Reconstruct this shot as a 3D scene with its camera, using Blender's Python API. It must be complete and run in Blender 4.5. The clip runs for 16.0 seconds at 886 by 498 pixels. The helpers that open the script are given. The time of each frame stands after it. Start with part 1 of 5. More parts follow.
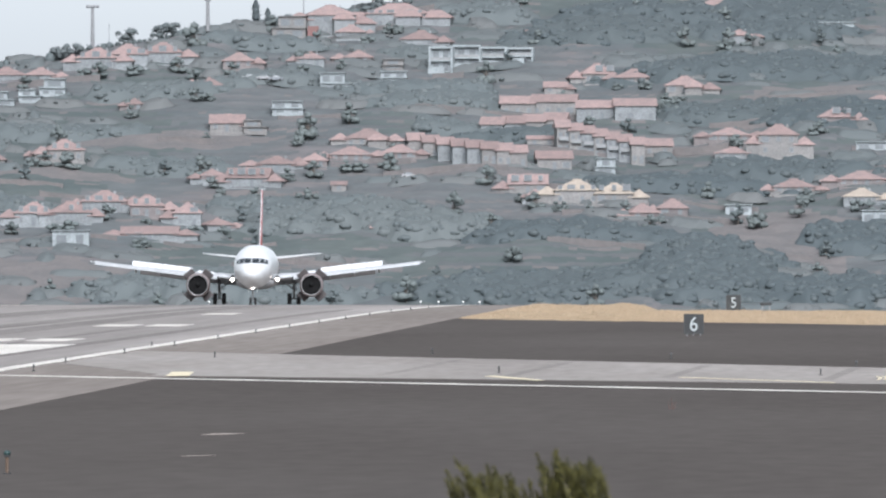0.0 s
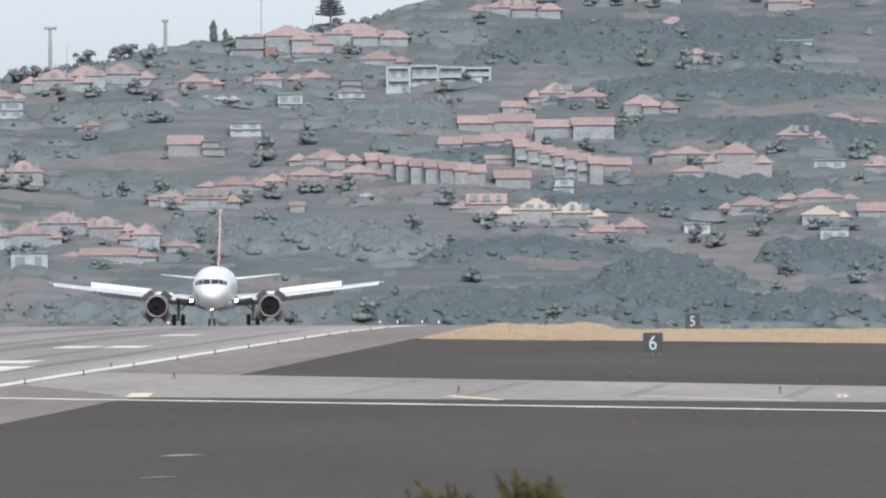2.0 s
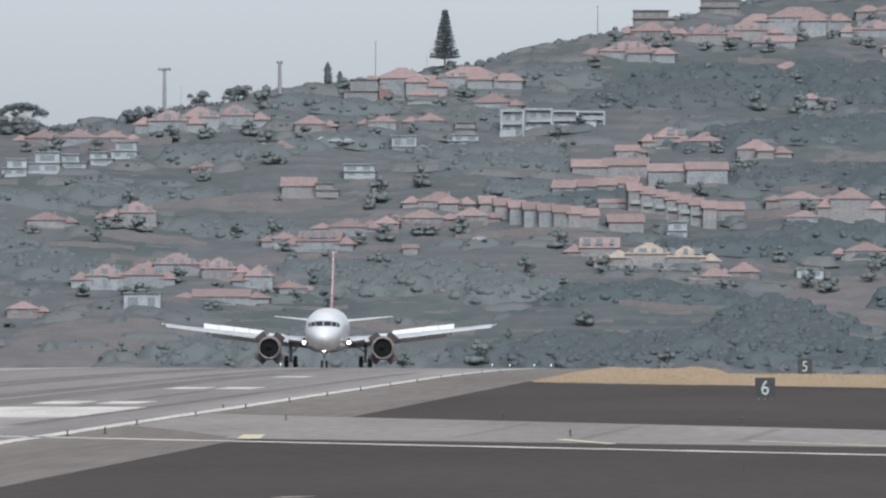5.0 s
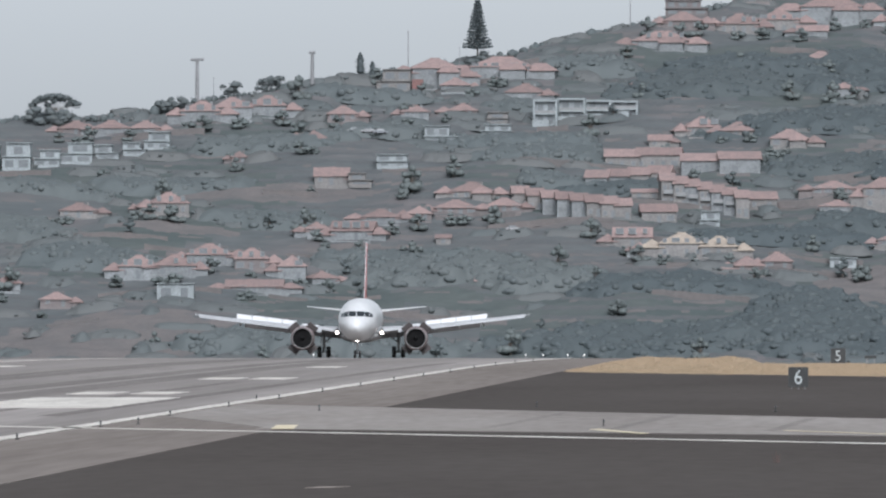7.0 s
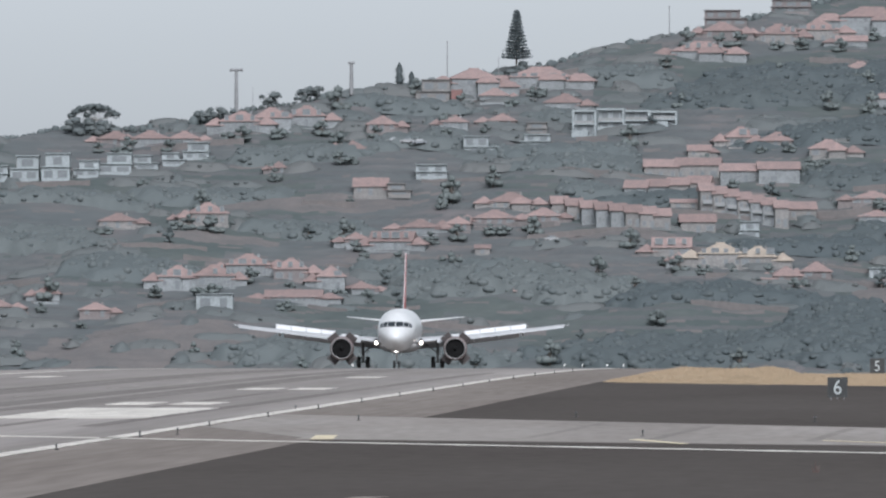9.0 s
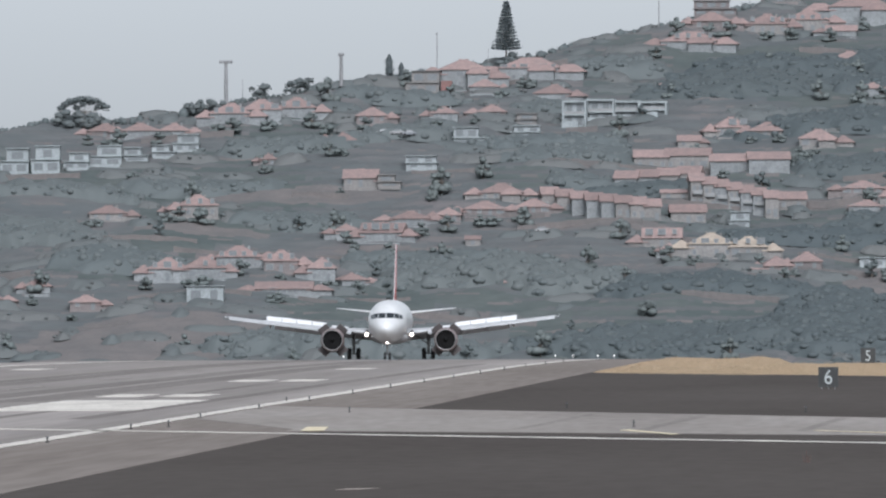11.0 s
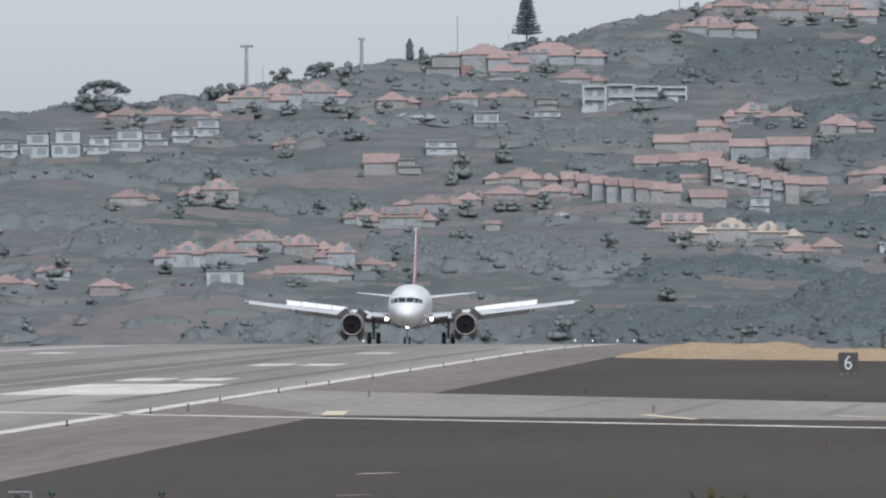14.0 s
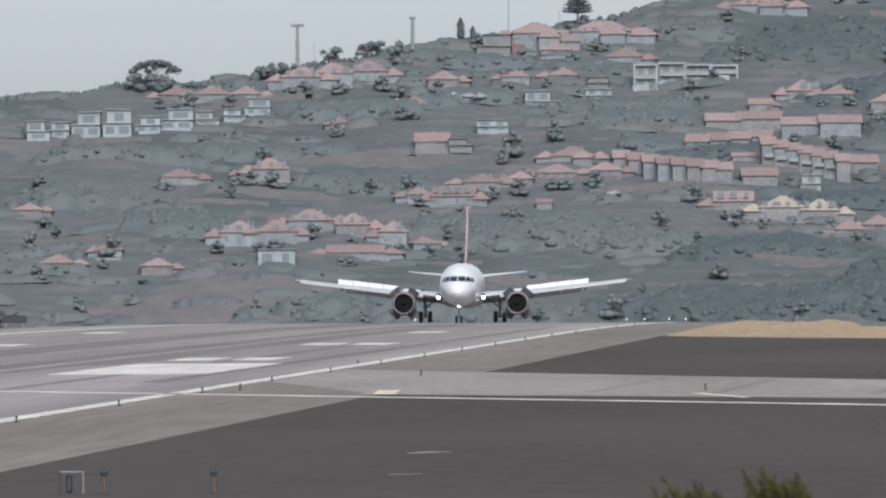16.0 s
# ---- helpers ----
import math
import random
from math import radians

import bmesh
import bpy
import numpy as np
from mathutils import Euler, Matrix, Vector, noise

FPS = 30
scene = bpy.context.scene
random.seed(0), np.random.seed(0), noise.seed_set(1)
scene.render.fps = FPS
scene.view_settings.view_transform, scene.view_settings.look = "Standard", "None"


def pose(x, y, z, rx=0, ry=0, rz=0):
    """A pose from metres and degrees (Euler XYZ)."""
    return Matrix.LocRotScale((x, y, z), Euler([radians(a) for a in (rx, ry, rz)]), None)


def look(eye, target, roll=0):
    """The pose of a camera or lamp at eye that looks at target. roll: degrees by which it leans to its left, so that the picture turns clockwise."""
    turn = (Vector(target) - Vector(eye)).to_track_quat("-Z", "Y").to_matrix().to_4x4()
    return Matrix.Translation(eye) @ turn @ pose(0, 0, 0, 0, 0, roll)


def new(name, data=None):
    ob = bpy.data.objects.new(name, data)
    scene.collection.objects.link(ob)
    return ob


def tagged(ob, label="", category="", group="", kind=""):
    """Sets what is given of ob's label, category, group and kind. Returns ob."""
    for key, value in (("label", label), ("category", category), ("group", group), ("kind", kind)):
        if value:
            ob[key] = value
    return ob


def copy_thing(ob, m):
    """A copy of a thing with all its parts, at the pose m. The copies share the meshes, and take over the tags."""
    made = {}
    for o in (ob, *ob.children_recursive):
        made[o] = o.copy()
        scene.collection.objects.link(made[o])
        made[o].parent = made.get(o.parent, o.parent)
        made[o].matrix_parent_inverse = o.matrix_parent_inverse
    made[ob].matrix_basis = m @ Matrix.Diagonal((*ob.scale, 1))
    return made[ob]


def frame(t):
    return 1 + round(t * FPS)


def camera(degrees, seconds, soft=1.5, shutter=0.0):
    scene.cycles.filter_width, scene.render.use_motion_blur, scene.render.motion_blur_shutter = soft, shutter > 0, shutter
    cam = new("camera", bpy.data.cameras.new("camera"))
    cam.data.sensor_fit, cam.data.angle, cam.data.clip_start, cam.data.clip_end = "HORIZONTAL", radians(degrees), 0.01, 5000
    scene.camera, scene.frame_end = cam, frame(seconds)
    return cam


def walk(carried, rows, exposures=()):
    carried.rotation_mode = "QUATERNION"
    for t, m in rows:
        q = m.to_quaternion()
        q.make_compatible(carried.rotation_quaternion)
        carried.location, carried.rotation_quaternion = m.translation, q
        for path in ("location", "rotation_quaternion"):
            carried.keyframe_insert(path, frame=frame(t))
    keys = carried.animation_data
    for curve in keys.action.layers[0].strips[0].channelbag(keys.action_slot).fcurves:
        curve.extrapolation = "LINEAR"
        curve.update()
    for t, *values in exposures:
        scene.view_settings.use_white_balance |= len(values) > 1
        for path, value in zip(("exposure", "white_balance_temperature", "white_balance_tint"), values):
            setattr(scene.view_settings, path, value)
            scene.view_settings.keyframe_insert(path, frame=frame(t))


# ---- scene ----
# A runway seen through a very long lens from a fixed stand; x to the right, y along the runway.
cam = camera(3.2425, 16.0, soft=2.2)
cam.data.dof.use_dof = True  # a long lens focused on the near runway
cam.data.dof.focus_distance, cam.data.dof.aperture_fstop = 640.0, 20.0
PATH = [
    (0, pose(0, 0, 5.3, 89.9855, 0, 1.3776) @ pose(0, 0, 0, 0, 0, 0.000)),
    (0.5, pose(0, 0, 5.3, 89.8870, 0, 1.3252) @ pose(0, 0, 0, 0, 0, 0.167)),
    (1, pose(0, 0, 5.3, 89.9550, 0, 1.2030) @ pose(0, 0, 0, 0, 0, -0.013)),
    (1.5, pose(0, 0, 5.3, 89.9987, 0, 1.1877) @ pose(0, 0, 0, 0, 0, -0.168)),
    (2, pose(0, 0, 5.3, 90.0581, 0, 1.2263) @ pose(0, 0, 0, 0, 0, -0.289)),
    (2.5, pose(0, 0, 5.3, 90.1379, 0, 1.3069) @ pose(0, 0, 0, 0, 0, -0.029)),
    (3, pose(0, 0, 5.3, 90.1458, 0, 1.3916) @ pose(0, 0, 0, 0, 0, -0.088)),
    (3.5, pose(0, 0, 5.3, 90.1999, 0, 1.4583) @ pose(0, 0, 0, 0, 0, -0.234)),
    (4, pose(0, 0, 5.3, 90.2132, 0, 1.5328) @ pose(0, 0, 0, 0, 0, -0.185)),
    (4.5, pose(0, 0, 5.3, 90.2119, 0, 1.5812) @ pose(0, 0, 0, 0, 0, 0.049)),
    (4.7, pose(0, 0, 5.3, 90.2167, 0, 1.6227) @ pose(0, 0, 0, 0, 0, 0.093)),
    (6.8, pose(0, 0, 5.3, 90.2020, 0, 1.7622) @ pose(0, 0, 0, 0, 0, 0.018)),
    (7, pose(0, 0, 5.3, 90.1800, 0, 1.7602) @ pose(0, 0, 0, 0, 0, 0.000)),
    (7.5, pose(0, 0, 5.3, 90.1548, 0, 1.8131) @ pose(0, 0, 0, 0, 0, -0.123)),
    (8, pose(0, 0, 5.3, 90.2349, 0, 1.8762) @ pose(0, 0, 0, 0, 0, -0.215)),
    (8.2, pose(0, 0, 5.3, 90.2221, 0, 1.9009) @ pose(0, 0, 0, 0, 0, -0.010)),
    (10.3, pose(0, 0, 5.3, 90.2175, 0, 1.9500) @ pose(0, 0, 0, 0, 0, -0.095)),
    (10.5, pose(0, 0, 5.3, 90.2201, 0, 1.8966) @ pose(0, 0, 0, 0, 0, -0.199)),
    (11, pose(0, 0, 5.3, 90.1853, 0, 1.8683) @ pose(0, 0, 0, 0, 0, -0.222)),
    (11.5, pose(0, 0, 5.3, 90.1334, 0, 1.8591) @ pose(0, 0, 0, 0, 0, -0.153)),
    (12, pose(0, 0, 5.3, 90.0826, 0, 2.0993) @ pose(0, 0, 0, 0, 0, -0.101)),
    (12.5, pose(0, 0, 5.3, 90.1388, 0, 2.1284) @ pose(0, 0, 0, 0, 0, -0.087)),
    (13, pose(0, 0, 5.3, 90.0417, 0, 2.0565) @ pose(0, 0, 0, 0, 0, 0.015)),
    (13.5, pose(0, 0, 5.3, 90.0224, 0, 2.0129) @ pose(0, 0, 0, 0, 0, 0.031)),
    (14, pose(0, 0, 5.3, 90.1289, 0, 1.9418) @ pose(0, 0, 0, 0, 0, -0.094)),
    (14.5, pose(0, 0, 5.3, 90.1096, 0, 1.9567) @ pose(0, 0, 0, 0, 0, 0.000)),
    (15, pose(0, 0, 5.3, 90.0266, 0, 2.0567) @ pose(0, 0, 0, 0, 0, 0.070)),
    (15.5, pose(0, 0, 5.3, 90.0187, 0, 2.0720) @ pose(0, 0, 0, 0, 0, -0.121)),
    (16, pose(0, 0, 5.3, 90.0521, 0, 2.1306) @ pose(0, 0, 0, 0, 0, -0.244)),
]
walk(cam, PATH, exposures=[(0.0, 1.13, 5800, 12), (1.5, 1.12, 5800, 12), (2.2, 1.02, 5800, 12), (3.0, 0.9, 5800, 12), (4.5, 0.68, 5800, 12), (7.0, 0.62, 5800, 12), (12.0, 0.65, 5800, 12), (16.0, 0.68, 5800, 12)])

# ---- daylight: high hazy sun behind the camera ----
world = bpy.data.worlds.new("sky")
scene.world = world
world.use_nodes = True
wn = world.node_tree.nodes
sky = wn.new("ShaderNodeTexSky")
sky.sky_type = "NISHITA"
sky.sun_disc = False
SUN_ELEV, SUN_ROT = radians(39), radians(170)
sky.sun_elevation, sky.sun_rotation = SUN_ELEV, SUN_ROT
sky.air_density, sky.dust_density, sky.ozone_density = 1.0, 1.0, 1.0
veil = wn.new("ShaderNodeHueSaturation")  # hazy air: a pale, washed-out sky
veil.inputs["Saturation"].default_value = 0.13
veil.inputs["Hue"].default_value = 0.47
haze = wn.new("ShaderNodeMix")  # the grey-green cast of sea haze
haze.data_type, haze.blend_type = "RGBA", "MULTIPLY"
haze.inputs[0].default_value, haze.inputs[7].default_value = 1.0, (0.975, 1.0, 0.98, 1)
world.node_tree.links.new(sky.outputs[0], veil.inputs["Color"])
world.node_tree.links.new(veil.outputs[0], haze.inputs[6])
world.node_tree.links.new(haze.outputs[2], wn["Background"].inputs["Color"])
wn["Background"].inputs["Strength"].default_value = 0.071
sun_data = bpy.data.lights.new("sun", "SUN")
sun_data.energy, sun_data.angle, sun_data.color = 2.75, radians(40.0), (1.0, 0.96, 0.91)
sun = new("sun", sun_data)
sun_from = Vector((math.sin(SUN_ROT) * math.cos(SUN_ELEV), math.cos(SUN_ROT) * math.cos(SUN_ELEV), math.sin(SUN_ELEV)))
sun.matrix_world = look(sun_from * 100, (0, 0, 0))


# ---- materials ----
def mat(name, a, b=None, rough=0.8, metal=0.0, scale=1.0, fine=8.0, bump=0.0, stretch=(1, 1, 1), lo=0.35, hi=0.65, c=None, vary=0.0, space="world", speck=0.2):
    """Two or three colours mixed by noise at two scales, with fine relief."""
    m = bpy.data.materials.new(name)
    m.use_nodes = True
    nt, n = m.node_tree, m.node_tree.nodes
    link, sh = nt.links.new, n["Principled BSDF"]
    sh.inputs["Roughness"].default_value, sh.inputs["Metallic"].default_value = rough, metal
    b = b or tuple(v * 0.85 for v in a)
    if space == "world":
        src = n.new("ShaderNodeNewGeometry").outputs["Position"]
    else:
        src = n.new("ShaderNodeTexCoord").outputs["Object"]
    mp = n.new("ShaderNodeMapping")
    mp.inputs["Scale"].default_value = stretch
    link(src, mp.inputs["Vector"])
    big = n.new("ShaderNodeTexNoise")
    big.inputs["Scale"].default_value, big.inputs["Detail"].default_value = scale, 6
    small = n.new("ShaderNodeTexNoise")
    small.inputs["Scale"].default_value, small.inputs["Detail"].default_value = scale * fine, 4
    for t in (big, small):
        link(mp.outputs[0], t.inputs["Vector"])
    ramp = n.new("ShaderNodeValToRGB")
    e = ramp.color_ramp.elements
    e[0].position, e[0].color = lo, (*a, 1)
    e[1].position, e[1].color = hi, (*b, 1)
    if c:
        k = e.new((lo + hi) / 2)
        k.color = (*c, 1)
    link(big.outputs["Fac"], ramp.inputs["Fac"])
    grain = n.new("ShaderNodeMapRange")
    grain.inputs["To Min"].default_value, grain.inputs["To Max"].default_value = 1 - speck, 1 + speck
    grain.inputs["From Min"].default_value, grain.inputs["From Max"].default_value = 0.3, 0.7
    link(small.outputs["Fac"], grain.inputs["Value"])
    mul = n.new("ShaderNodeMix")
    mul.data_type, mul.blend_type = "RGBA", "MULTIPLY"
    mul.inputs[0].default_value = 1.0
    link(ramp.outputs["Color"], mul.inputs[6])
    link(grain.outputs[0], mul.inputs[7])
    col = mul.outputs[2]
    if vary:
        info = n.new("ShaderNodeObjectInfo")
        hsv = n.new("ShaderNodeHueSaturation")
        rng = n.new("ShaderNodeMapRange")
        rng.inputs["To Min"].default_value, rng.inputs["To Max"].default_value = 1 - vary, 1 + vary
        link(info.outputs["Random"], rng.inputs["Value"])
        link(rng.outputs[0], hsv.inputs["Value"])
        link(col, hsv.inputs["Color"])
        col = hsv.outputs[0]
    link(col, sh.inputs["Base Color"])
    if bump:
        bp = n.new("ShaderNodeBump")
        bp.inputs["Strength"].default_value, bp.inputs["Distance"].default_value = bump, 0.05
        link(small.outputs["Fac"], bp.inputs["Height"])
        link(bp.outputs[0], sh.inputs["Normal"])
    return m


def leaf_mat(name, a, b, vary=0.15):
    """Leaves: each clump its own shade of green."""
    m = bpy.data.materials.new(name)
    m.use_nodes = True
    nt, n = m.node_tree, m.node_tree.nodes
    geo = n.new("ShaderNodeNewGeometry")
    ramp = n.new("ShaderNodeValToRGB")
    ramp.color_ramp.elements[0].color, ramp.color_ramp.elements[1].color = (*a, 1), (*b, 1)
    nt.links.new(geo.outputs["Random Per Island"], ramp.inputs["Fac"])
    info, hsv, rng = n.new("ShaderNodeObjectInfo"), n.new("ShaderNodeHueSaturation"), n.new("ShaderNodeMapRange")
    rng.inputs["To Min"].default_value, rng.inputs["To Max"].default_value = 1 - vary, 1 + vary
    nt.links.new(info.outputs["Random"], rng.inputs["Value"])
    nt.links.new(rng.outputs[0], hsv.inputs["Value"])
    nt.links.new(ramp.outputs[0], hsv.inputs["Color"])
    nt.links.new(hsv.outputs[0], n["Principled BSDF"].inputs["Base Color"])
    sh = n["Principled BSDF"]
    sh.inputs["Roughness"].default_value = 0.75
    thin, mix = n.new("ShaderNodeBsdfTranslucent"), n.new("ShaderNodeMixShader")  # light passes through the leaf
    mix.inputs[0].default_value = 0.03
    nt.links.new(hsv.outputs[0], thin.inputs["Color"])
    nt.links.new(sh.outputs[0], mix.inputs[1])
    nt.links.new(thin.outputs[0], mix.inputs[2])
    nt.links.new(mix.outputs[0], n["Material Output"].inputs["Surface"])
    return m


def lamp_mat(name, colour, strength):
    m = bpy.data.materials.new(name)
    m.use_nodes = True
    sh = m.node_tree.nodes["Principled BSDF"]
    sh.inputs["Base Color"].default_value = (*colour, 1)
    sh.inputs["Emission Color"].default_value = (*colour, 1)
    sh.inputs["Emission Strength"].default_value = strength
    return m


ASPHALT = mat("dark asphalt", (0.075, 0.067, 0.0613), (0.092, 0.083, 0.0762), 0.95, scale=0.05, fine=24, bump=0.02, stretch=(1, 0.16, 1), lo=0.3, hi=0.7, speck=0.07)
JOINT = mat("darker taxiway joint", (0.195, 0.176, 0.161), (0.225, 0.205, 0.188), 0.85, scale=0.2, fine=8, stretch=(1, 0.1, 1), speck=0.12)
RUNWAY = mat("worn runway asphalt", (0.208, 0.187, 0.172), (0.295, 0.267, 0.248), 0.75, scale=0.12, fine=12, bump=0.15, stretch=(1, 0.02, 1), lo=0.38, hi=0.62, c=(0.24, 0.216, 0.2), speck=0.12)
SHOULDER = mat("brown-grey shoulder asphalt", (0.178, 0.157, 0.141), (0.222, 0.198, 0.179), 0.9, scale=0.12, fine=12, bump=0.15, stretch=(1, 0.03, 1), speck=0.12)
CONCRETE = mat("grey taxiway concrete", (0.222, 0.20, 0.182), (0.282, 0.257, 0.235), 0.85, scale=0.1, fine=14, bump=0.15, stretch=(1, 0.1, 1), speck=0.12)
PALE_CONCRETE = mat("pale beige concrete", (0.245, 0.212, 0.188), (0.30, 0.263, 0.235), 0.8, scale=0.2, fine=10, bump=0.15)
RUBBER = mat("tyre-rubber stain", (0.165, 0.149, 0.138), (0.205, 0.186, 0.172), 0.8, scale=0.2, fine=10, stretch=(1, 0.05, 1), speck=0.12)
WHITE_PAINT = mat("worn white road paint", (0.64, 0.60, 0.54), (0.47, 0.435, 0.39), 0.6, scale=0.4, fine=8, stretch=(1, 0.2, 1))
FADED_PAINT = mat("almost worn-off white paint", (0.30, 0.275, 0.25), (0.22, 0.20, 0.182), 0.6, scale=0.4, fine=8, stretch=(1, 0.2, 1))
YELLOW_PAINT = mat("worn pale yellow road paint", (0.66, 0.575, 0.40), (0.52, 0.45, 0.32), 0.6, scale=0.5, fine=8)
DRY_GRASS = leaf_mat("dry straw grass", (0.27, 0.202, 0.13), (0.375, 0.288, 0.194), 0.05)
STRAW_SOIL = mat("straw-covered soil", (0.285, 0.218, 0.142), (0.35, 0.275, 0.185), 0.95, scale=0.3, fine=8)
# hillside ground: distance haze is mixed into these greyed, bluish base colours
HILL = mat("hazed dry terraced hillside", (0.082, 0.092, 0.094), (0.124, 0.115, 0.114), 0.95, scale=0.035, fine=5, stretch=(1, 0.5, 6), lo=0.36, hi=0.66, c=(0.096, 0.103, 0.103), speck=0.1)
EARTH = mat("hazed bare brown earth", (0.138, 0.124, 0.118), (0.112, 0.106, 0.103), 0.95, scale=0.15, fine=6, bump=0.15, speck=0.1)
GREEN = mat("hazed green rough grass", (0.062, 0.077, 0.075), (0.082, 0.094, 0.089), 0.95, scale=0.06, fine=5, bump=0.1, stretch=(1, 0.5, 4), speck=0.1)
STONE = mat("hazed terrace earth bank", (0.080, 0.086, 0.088), (0.096, 0.099, 0.099), 0.95, scale=0.2, fine=6, bump=0.15, speck=0.1)
# house colours are dulled and window glass lifted to stand in for haze
ROOF = mat("haze-muted terracotta tiles", (0.248, 0.178, 0.163), (0.200, 0.151, 0.141), 0.85, scale=0.6, fine=6, bump=0.2, vary=0.16)
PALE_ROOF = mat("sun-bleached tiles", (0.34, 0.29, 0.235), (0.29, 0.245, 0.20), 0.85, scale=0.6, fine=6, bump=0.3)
HAZED_WHITE = mat("haze-muted clean white render", (0.279, 0.304, 0.306), (0.239, 0.261, 0.263), 0.8, scale=0.35, fine=6, vary=0.08)
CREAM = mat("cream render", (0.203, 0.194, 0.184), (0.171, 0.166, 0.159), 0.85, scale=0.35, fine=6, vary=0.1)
WHITE_WALL = mat("haze-muted white render", (0.211, 0.223, 0.225), (0.176, 0.186, 0.188), 0.85, scale=0.35, fine=6, vary=0.1)
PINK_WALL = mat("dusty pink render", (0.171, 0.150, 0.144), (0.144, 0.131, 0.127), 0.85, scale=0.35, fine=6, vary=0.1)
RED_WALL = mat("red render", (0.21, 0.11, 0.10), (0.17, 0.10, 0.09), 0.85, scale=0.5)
GLASS = mat("haze-lifted window glass", (0.135, 0.148, 0.153), (0.16, 0.17, 0.175), 0.35, scale=0.5)
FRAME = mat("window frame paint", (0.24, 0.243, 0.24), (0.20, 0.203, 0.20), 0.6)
BARK = mat("grey bark", (0.12, 0.10, 0.085), (0.08, 0.07, 0.06), 0.9, scale=3, bump=0.5, space="object")
# far foliage, down to DARK_CANOPY: low contrast and blue cast imitate haze
LEAF = leaf_mat("hazed grey-green leaves", (0.074, 0.089, 0.090), (0.092, 0.106, 0.104), 0.08)
DARK_LEAF = leaf_mat("hazed dark green leaves", (0.055, 0.069, 0.073), (0.070, 0.084, 0.086), 0.08)
# lit copy of LEAF: brighter colour makes up for shade inside small crowns
LIGHTENED_LEAF = leaf_mat("leaves lightened against crown shade", (0.104, 0.121, 0.117), (0.118, 0.133, 0.126), 0.08)
SCRUB = leaf_mat("hazed dry scrub leaves", (0.084, 0.096, 0.096), (0.105, 0.109, 0.106), 0.05)
CANOPY = leaf_mat("hazed grey-green thicket leaves", (0.082, 0.096, 0.097), (0.097, 0.109, 0.107), 0.05)
DARK_CANOPY = leaf_mat("hazed dark green thicket leaves", (0.057, 0.071, 0.075), (0.069, 0.082, 0.083), 0.05)
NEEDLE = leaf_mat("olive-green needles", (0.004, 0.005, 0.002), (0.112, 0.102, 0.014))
AIRFRAME = mat("white aircraft paint", (0.62, 0.622, 0.615), (0.56, 0.562, 0.56), 0.3, scale=0.4, fine=6, space="object", speck=0.05)
WING_GREY = mat("grey wing skin", (0.42, 0.425, 0.43), (0.36, 0.365, 0.37), 0.35, scale=0.5, fine=6, space="object", speck=0.08)
BARE_METAL = mat("dull lip metal", (0.36, 0.35, 0.345), (0.30, 0.29, 0.285), 0.5, 0.6, scale=1.0, space="object")
ENGINE_RED = mat("dull red-grey nacelle paint", (0.20, 0.155, 0.15), (0.17, 0.135, 0.13), 0.45, scale=0.6, space="object")
TAIL_RED = mat("red tail paint", (0.32, 0.10, 0.09), (0.27, 0.085, 0.08), 0.35, scale=0.5, space="object")
DOOR_GREY = mat("dark grey reverser door", (0.10, 0.088, 0.086), (0.075, 0.068, 0.067), 0.5, scale=1.0, space="object")
CAR_WHITE = mat("white car paint", (0.32, 0.32, 0.32), (0.28, 0.28, 0.28), 0.25)
CAR_GREY = mat("grey car paint", (0.2, 0.21, 0.22), (0.17, 0.18, 0.19), 0.25)
# near-black colour paints in the shade deep inside the engine intake
FAN = mat("fan metal blackened as shade", (0.008, 0.008, 0.008), (0.012, 0.012, 0.012), 1.0, 0.0, scale=2, space="object")
FAN.node_tree.nodes["Principled BSDF"].inputs["Specular IOR Level"].default_value = 0.05
TYRE = mat("black tyre rubber", (0.02, 0.02, 0.02), (0.03, 0.03, 0.03), 0.8, scale=3, space="object")
GEAR = mat("grey landing-gear metal", (0.28, 0.28, 0.28), (0.2, 0.2, 0.2), 0.4, 0.5, scale=3, space="object")
COCKPIT = mat("cockpit glass", (0.02, 0.025, 0.03), (0.03, 0.035, 0.04), 0.08, scale=1, space="object")
BLACK_SIGN = mat("black sign face", (0.018, 0.019, 0.0185), (0.028, 0.029, 0.028), 0.6, scale=1.5)
SIGN_WHITE = mat("white sign figure", (0.36, 0.385, 0.375), (0.31, 0.33, 0.325), 0.5, scale=2)
DARK_METAL = mat("dark painted metal", (0.04, 0.04, 0.04), (0.06, 0.058, 0.055), 0.5, 0.3, scale=4)
WEED = mat("dry reddish weed", (0.10, 0.06, 0.052), (0.075, 0.06, 0.052), 0.9, scale=4)
ORANGE = mat("dull brown-orange post", (0.105, 0.066, 0.042), (0.085, 0.058, 0.04), 0.6, scale=4)
BLUE_LENS = mat("dark blue-green lens", (0.015, 0.04, 0.038), (0.012, 0.032, 0.03), 0.5, scale=4)
POLE = mat("galvanised pole", (0.26, 0.26, 0.26), (0.2, 0.2, 0.2), 0.6, 0.3, scale=1)
LANDING_LIGHT = lamp_mat("landing light", (1.0, 0.86, 0.72), 5.0)
LAMP_GLASS = lamp_mat("small runway lamp", (1.0, 0.97, 0.9), 0.1)

